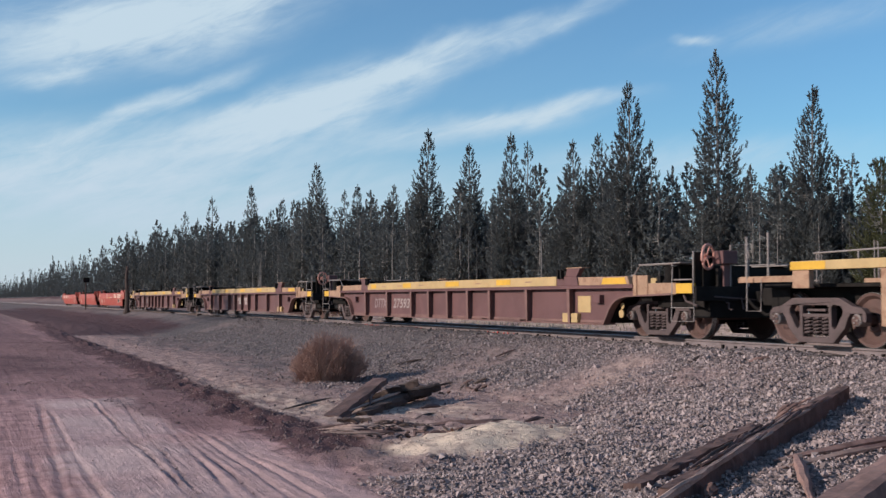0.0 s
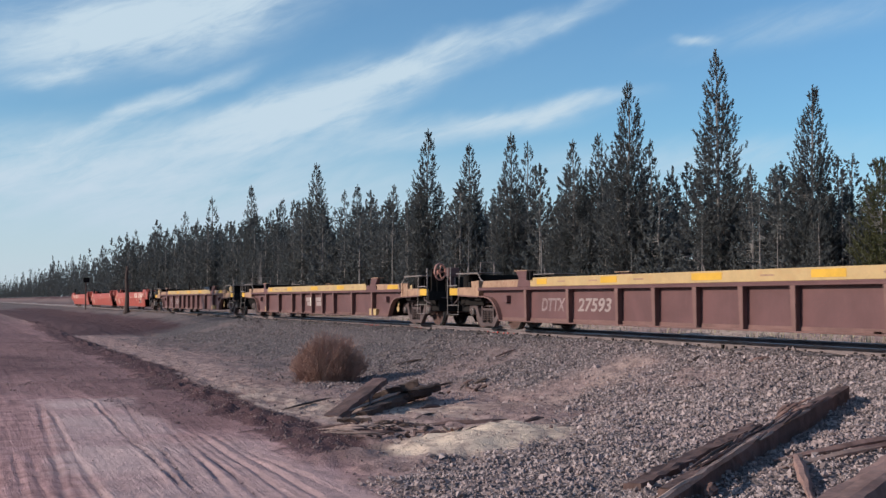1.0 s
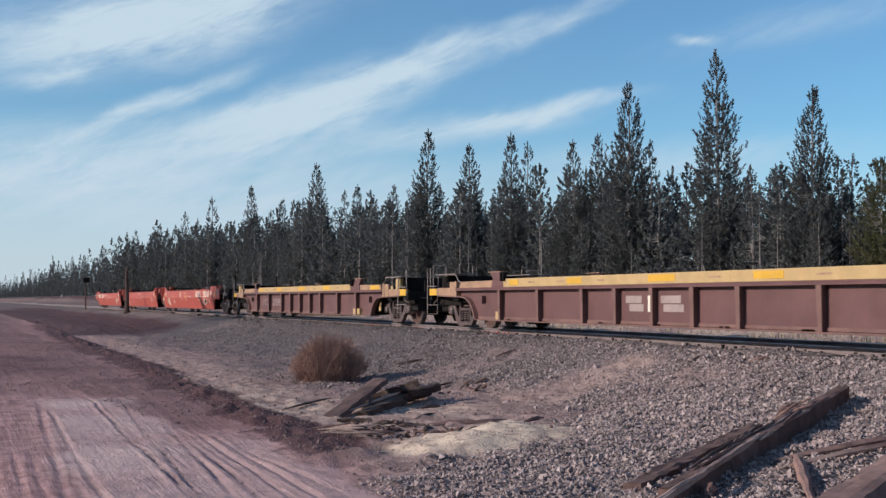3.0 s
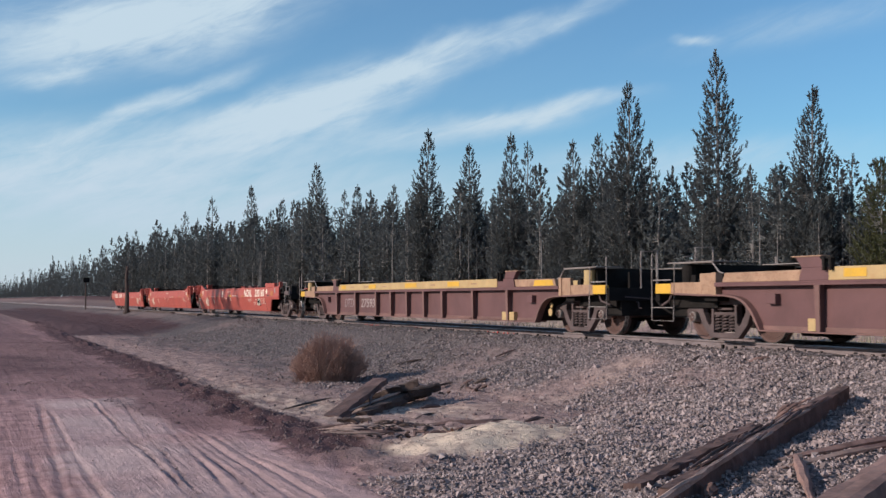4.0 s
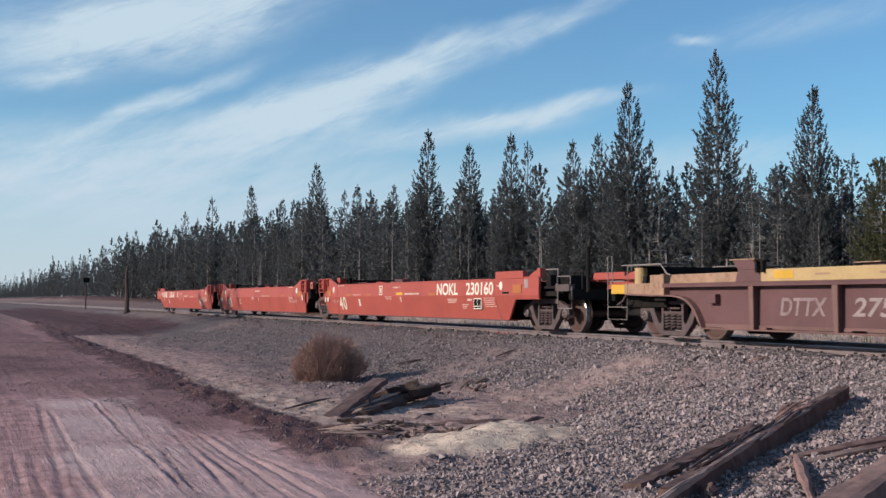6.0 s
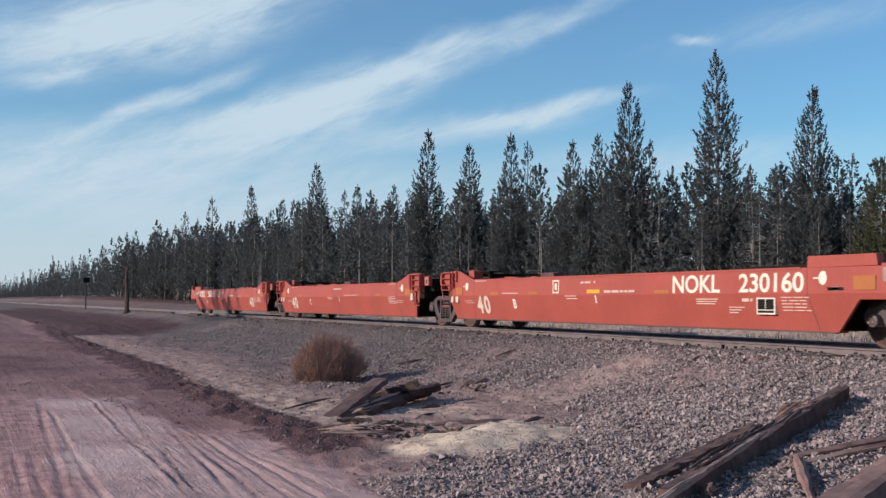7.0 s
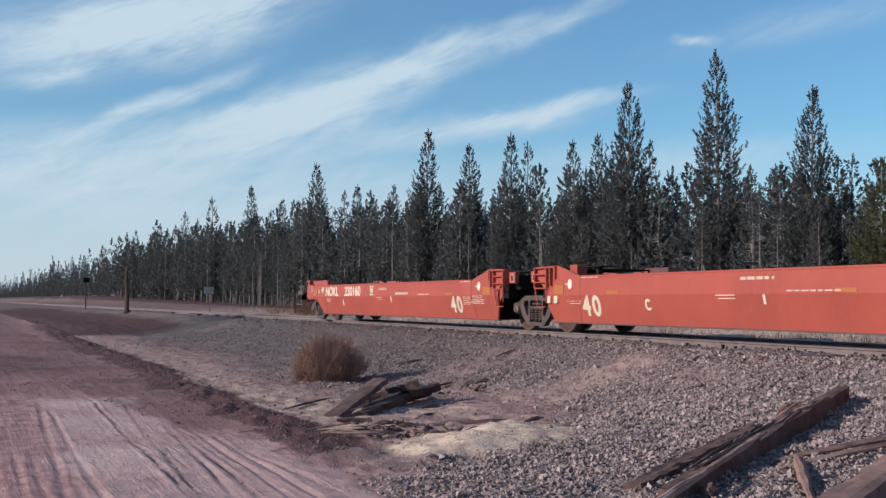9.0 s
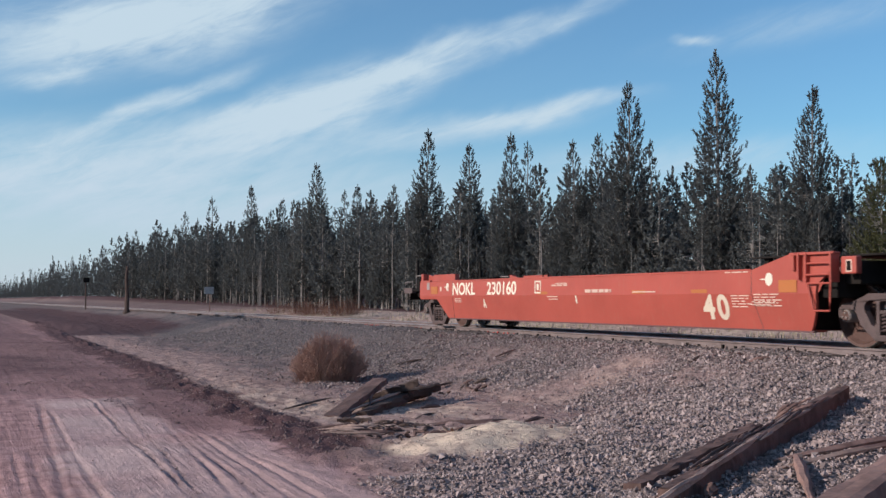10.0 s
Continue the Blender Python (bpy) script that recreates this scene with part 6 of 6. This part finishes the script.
    for i in range(16):
        x, y = 4.15 + rng.uniform(0, 0.35), 12.75 + rng.uniform(-0.25, 0.75)
        ln = rng.uniform(0.3, 0.62)
        splinter("pale_slat", grounded(x, y, 0.04), grounded(x + ln, y - 0.25 * ln + rng.uniform(-0.12, 0.12), 0.06), rng.uniform(0.04, 0.065), (SPLIT_WOOD, SPLIT_WOOD, OLD_WOOD)[i % 3], "pale split slat lying in the dust", 60 + i)
    splinter("bark_slab", grounded(5.55, 13.75, 0.0), grounded(6.95, 13.25, 0.02), 0.13, OLD_WOOD, "long curved slab of bark in the dust", 89)
    for i in range(70):
        x, y = 4.75 + rng.uniform(0, 1.0), 12.5 + rng.uniform(-0.4, 1.4)
        splinter("bark_chip", grounded(x, y, 0.0), grounded(x + rng.uniform(-0.22, 0.28), y + rng.uniform(-0.18, 0.18), 0.03), rng.uniform(0.03, 0.065), (DARK_WOOD, OLD_WOOD)[i % 2], "dark chip of bark in the dust", 90 + i)
    for i in range(14):
        x, y = 8.37 + rng.uniform(-0.45, 0.45), 18.4 + rng.uniform(-0.7, 0.7)
        splinter("bark_chip", grounded(x, y, 0.0), grounded(x + rng.uniform(-0.3, 0.3), y + rng.uniform(-0.2, 0.2), 0.05), rng.uniform(0.04, 0.09), (DARK_WOOD, OLD_WOOD)[i % 2], "dark chip of rotten wood on the gravel", 180 + i)
    for k, (p, q, w) in enumerate((((4.42, 15.9), (5.76, 17.4), 0.05), ((10.3, 20.7), (11.0, 20.9), 0.06), ((9.04, 23.2), (9.75, 23.0), 0.07), ((6.45, 15.3), (6.9, 15.6), 0.10), ((5.9, 14.2), (6.5, 14.9), 0.06), ((7.0, 13.2), (7.5, 13.45), 0.08),
                                    ((7.9, 18.6), (8.6, 18.9), 0.06), ((11.3, 13.9), (11.55, 13.6), 0.08), ((10.9, 14.8), (11.3, 15.0), 0.05), ((5.6, 13.3), (7.1, 13.75), 0.06))):
        splinter("dead_stick", grounded(*p, 0.0), grounded(*q, 0.03), w, (DARK_WOOD, OLD_WOOD)[k % 2], "dead stick on the ground", 120 + k)


roadside()


# ---- along the track, farther off ----
def lineside():
    rng = random.Random(77)
    bm = bmesh.new()
    tube(bm, [(0, 0, -0.2), (0, 0, 0.15), (0.02, 0.0, 1.2), (-0.03, 0.02, 2.2), (0.02, 0.05, 3.1)], 0.17, 8, 0.55)
    tube(bm, [(0, 0, -0.1), (0, 0, 0.25)], 0.30, 8, 0.6)
    for i in range(7):
        z, a = rng.uniform(1.4, 2.9), rng.uniform(0, math.tau)
        tube(bm, [(0, 0, z), (math.cos(a) * 0.5, math.sin(a) * 0.5, z + 0.1)], 0.03, 4, 0.3)
    snag = link_mesh("snag", bm, DARK_WOOD)
    snag.location = grounded(10.75, 75.5)
    tagged(snag, "dark dead tree trunk standing on the bank", "tree trunk")
    post = empty("track_marker", pose(*grounded(10.9, 101.0)), "dark marker post with a box beside the track", "marker post")
    bm = bmesh.new()
    tube(bm, [(0, 0, -0.2), (0, 0, 2.5)], 0.06, 8)
    part("post", bm, DARK_WOOD, post)
    bm = bmesh.new()
    bx(bm, -0.22, 0.28, -0.2, 0.2, 2.35, 2.75)
    part("box", bm, BLACK, post, "dark box", 0.02)
    # added dark timbers stand in for the shaded stretches of the near rail
    for i, y in enumerate((59.3, 67.0, 69.6, 72.2, 74.8, 77.4, 80.0, 82.6)):
        timber("crossing_timber", (12.22, y, -0.20), (12.22, y + 2.55, -0.20), 0.24, 0.19, DARK_WOOD, "dark timber shape standing in for shade on the near rail", 300 + i, 0.012)
    sign = empty("track_sign", pose(*grounded(17.2, 80.0)), "small weathered grey sign on a post", "sign")
    bm = bmesh.new()
    tube(bm, [(0, 0, -0.2), (0, 0, 1.75)], 0.035, 6)
    part("post", bm, OLD_WOOD, sign)
    bm = bmesh.new()
    bx(bm, -0.42, 0.28, -0.03, 0.0, 1.40, 1.90)
    part("plate", bm, SIGN_GREY, sign, "weathered grey plate", 0.006)
    bm = bmesh.new()
    tube(bm, [(0, 0, -0.1), (-0.1, 0.0, 1.2), (-0.35, 0.05, 2.0), (-0.75, 0.1, 2.35), (-1.15, 0.15, 2.3)], 0.03, 6, 0.4)
    dead = link_mesh("bent_sapling", bm, GALV)
    dead.location = grounded(26.4, 34.3)
    tagged(dead, "bent dead pale sapling before the wood", "sapling")
    # dead reddish brush and dry grass beyond the track
    for i in range(9):
        bush(19.5 + rng.uniform(-0.8, 2.0), 55 + i * 1.6 + rng.uniform(-1, 1), 2.2, 1.15, 200 + i, SLASH, "dead_brush", "dead reddish brush heap beyond the track", 160)
    rng2 = np.random.default_rng(9)
    count = 26000
    y = 10 + 75 * rng2.random(count) ** 1.4
    x = 15.9 + np.abs(rng2.normal(0, 2.4, count))
    tuft = (0.7 * rough(x, y, 0.7, 21) + 0.3 * rough(x, y, 2.1, 22) + 0.35) > rng2.random(count) * 0.9 - 0.2
    x, y = x[tuft], y[tuft]
    count = len(x)
    p = np.stack([x, y, land(x, y)[0] - 0.02], 1)
    a = rng2.uniform(0, math.tau, count)
    w = np.stack([np.cos(a), np.sin(a), 0 * a], 1) * rng2.uniform(0.008, 0.02, (count, 1))
    tip = np.concatenate([rng2.normal(0, 0.08, (count, 2)), rng2.uniform(0.05, 1.0, (count, 1)) ** 2 * 0.3], 1)
    vs = np.stack([p - w, p + w, p + tip], 1).reshape(-1, 3)
    fs = np.arange(3 * count).reshape(-1, 3).tolist()
    me = bpy.data.meshes.new("dry_grass")
    me.from_pydata(vs.tolist(), [], fs)
    me.materials.append(GRASS)
    tagged(new("dry_grass", me), "sparse dry grass beyond the track", "grass", kind="stuff")


lineside()


# ---- the train ----
def build_train():
    cars = [(maroon_car("DTTX", "27593", True, 2), 26.48), (maroon_car("", "", True, 1, True), 48.9), (maroon_car("DTTX", "27593", False, 1), 71.5)]
    cars.insert(0, (yellow_car(), 4.5))
    b = 71.5 + 13.69 + 8.03
    cars += [(red_unit("B"), b), (red_unit("C"), b + 16.05), (red_unit("A"), b + 32.1)]
    return cars


SPEED = 10.55
TRAIN = build_train()


def motions():
    for car, y in TRAIN:
        walk(car, [(t, pose(13.35, y - SPEED * t, 0, 0, 0, -90)) for t in (0.0, 5.0, 10.0)])
    for ob, x, r in WHEELS:
        walk(ob, [(k / 30, pose(x, 0, r, 0, math.degrees(SPEED * k / 30 / r) % 360, 0)) for k in range(301)])


motions()
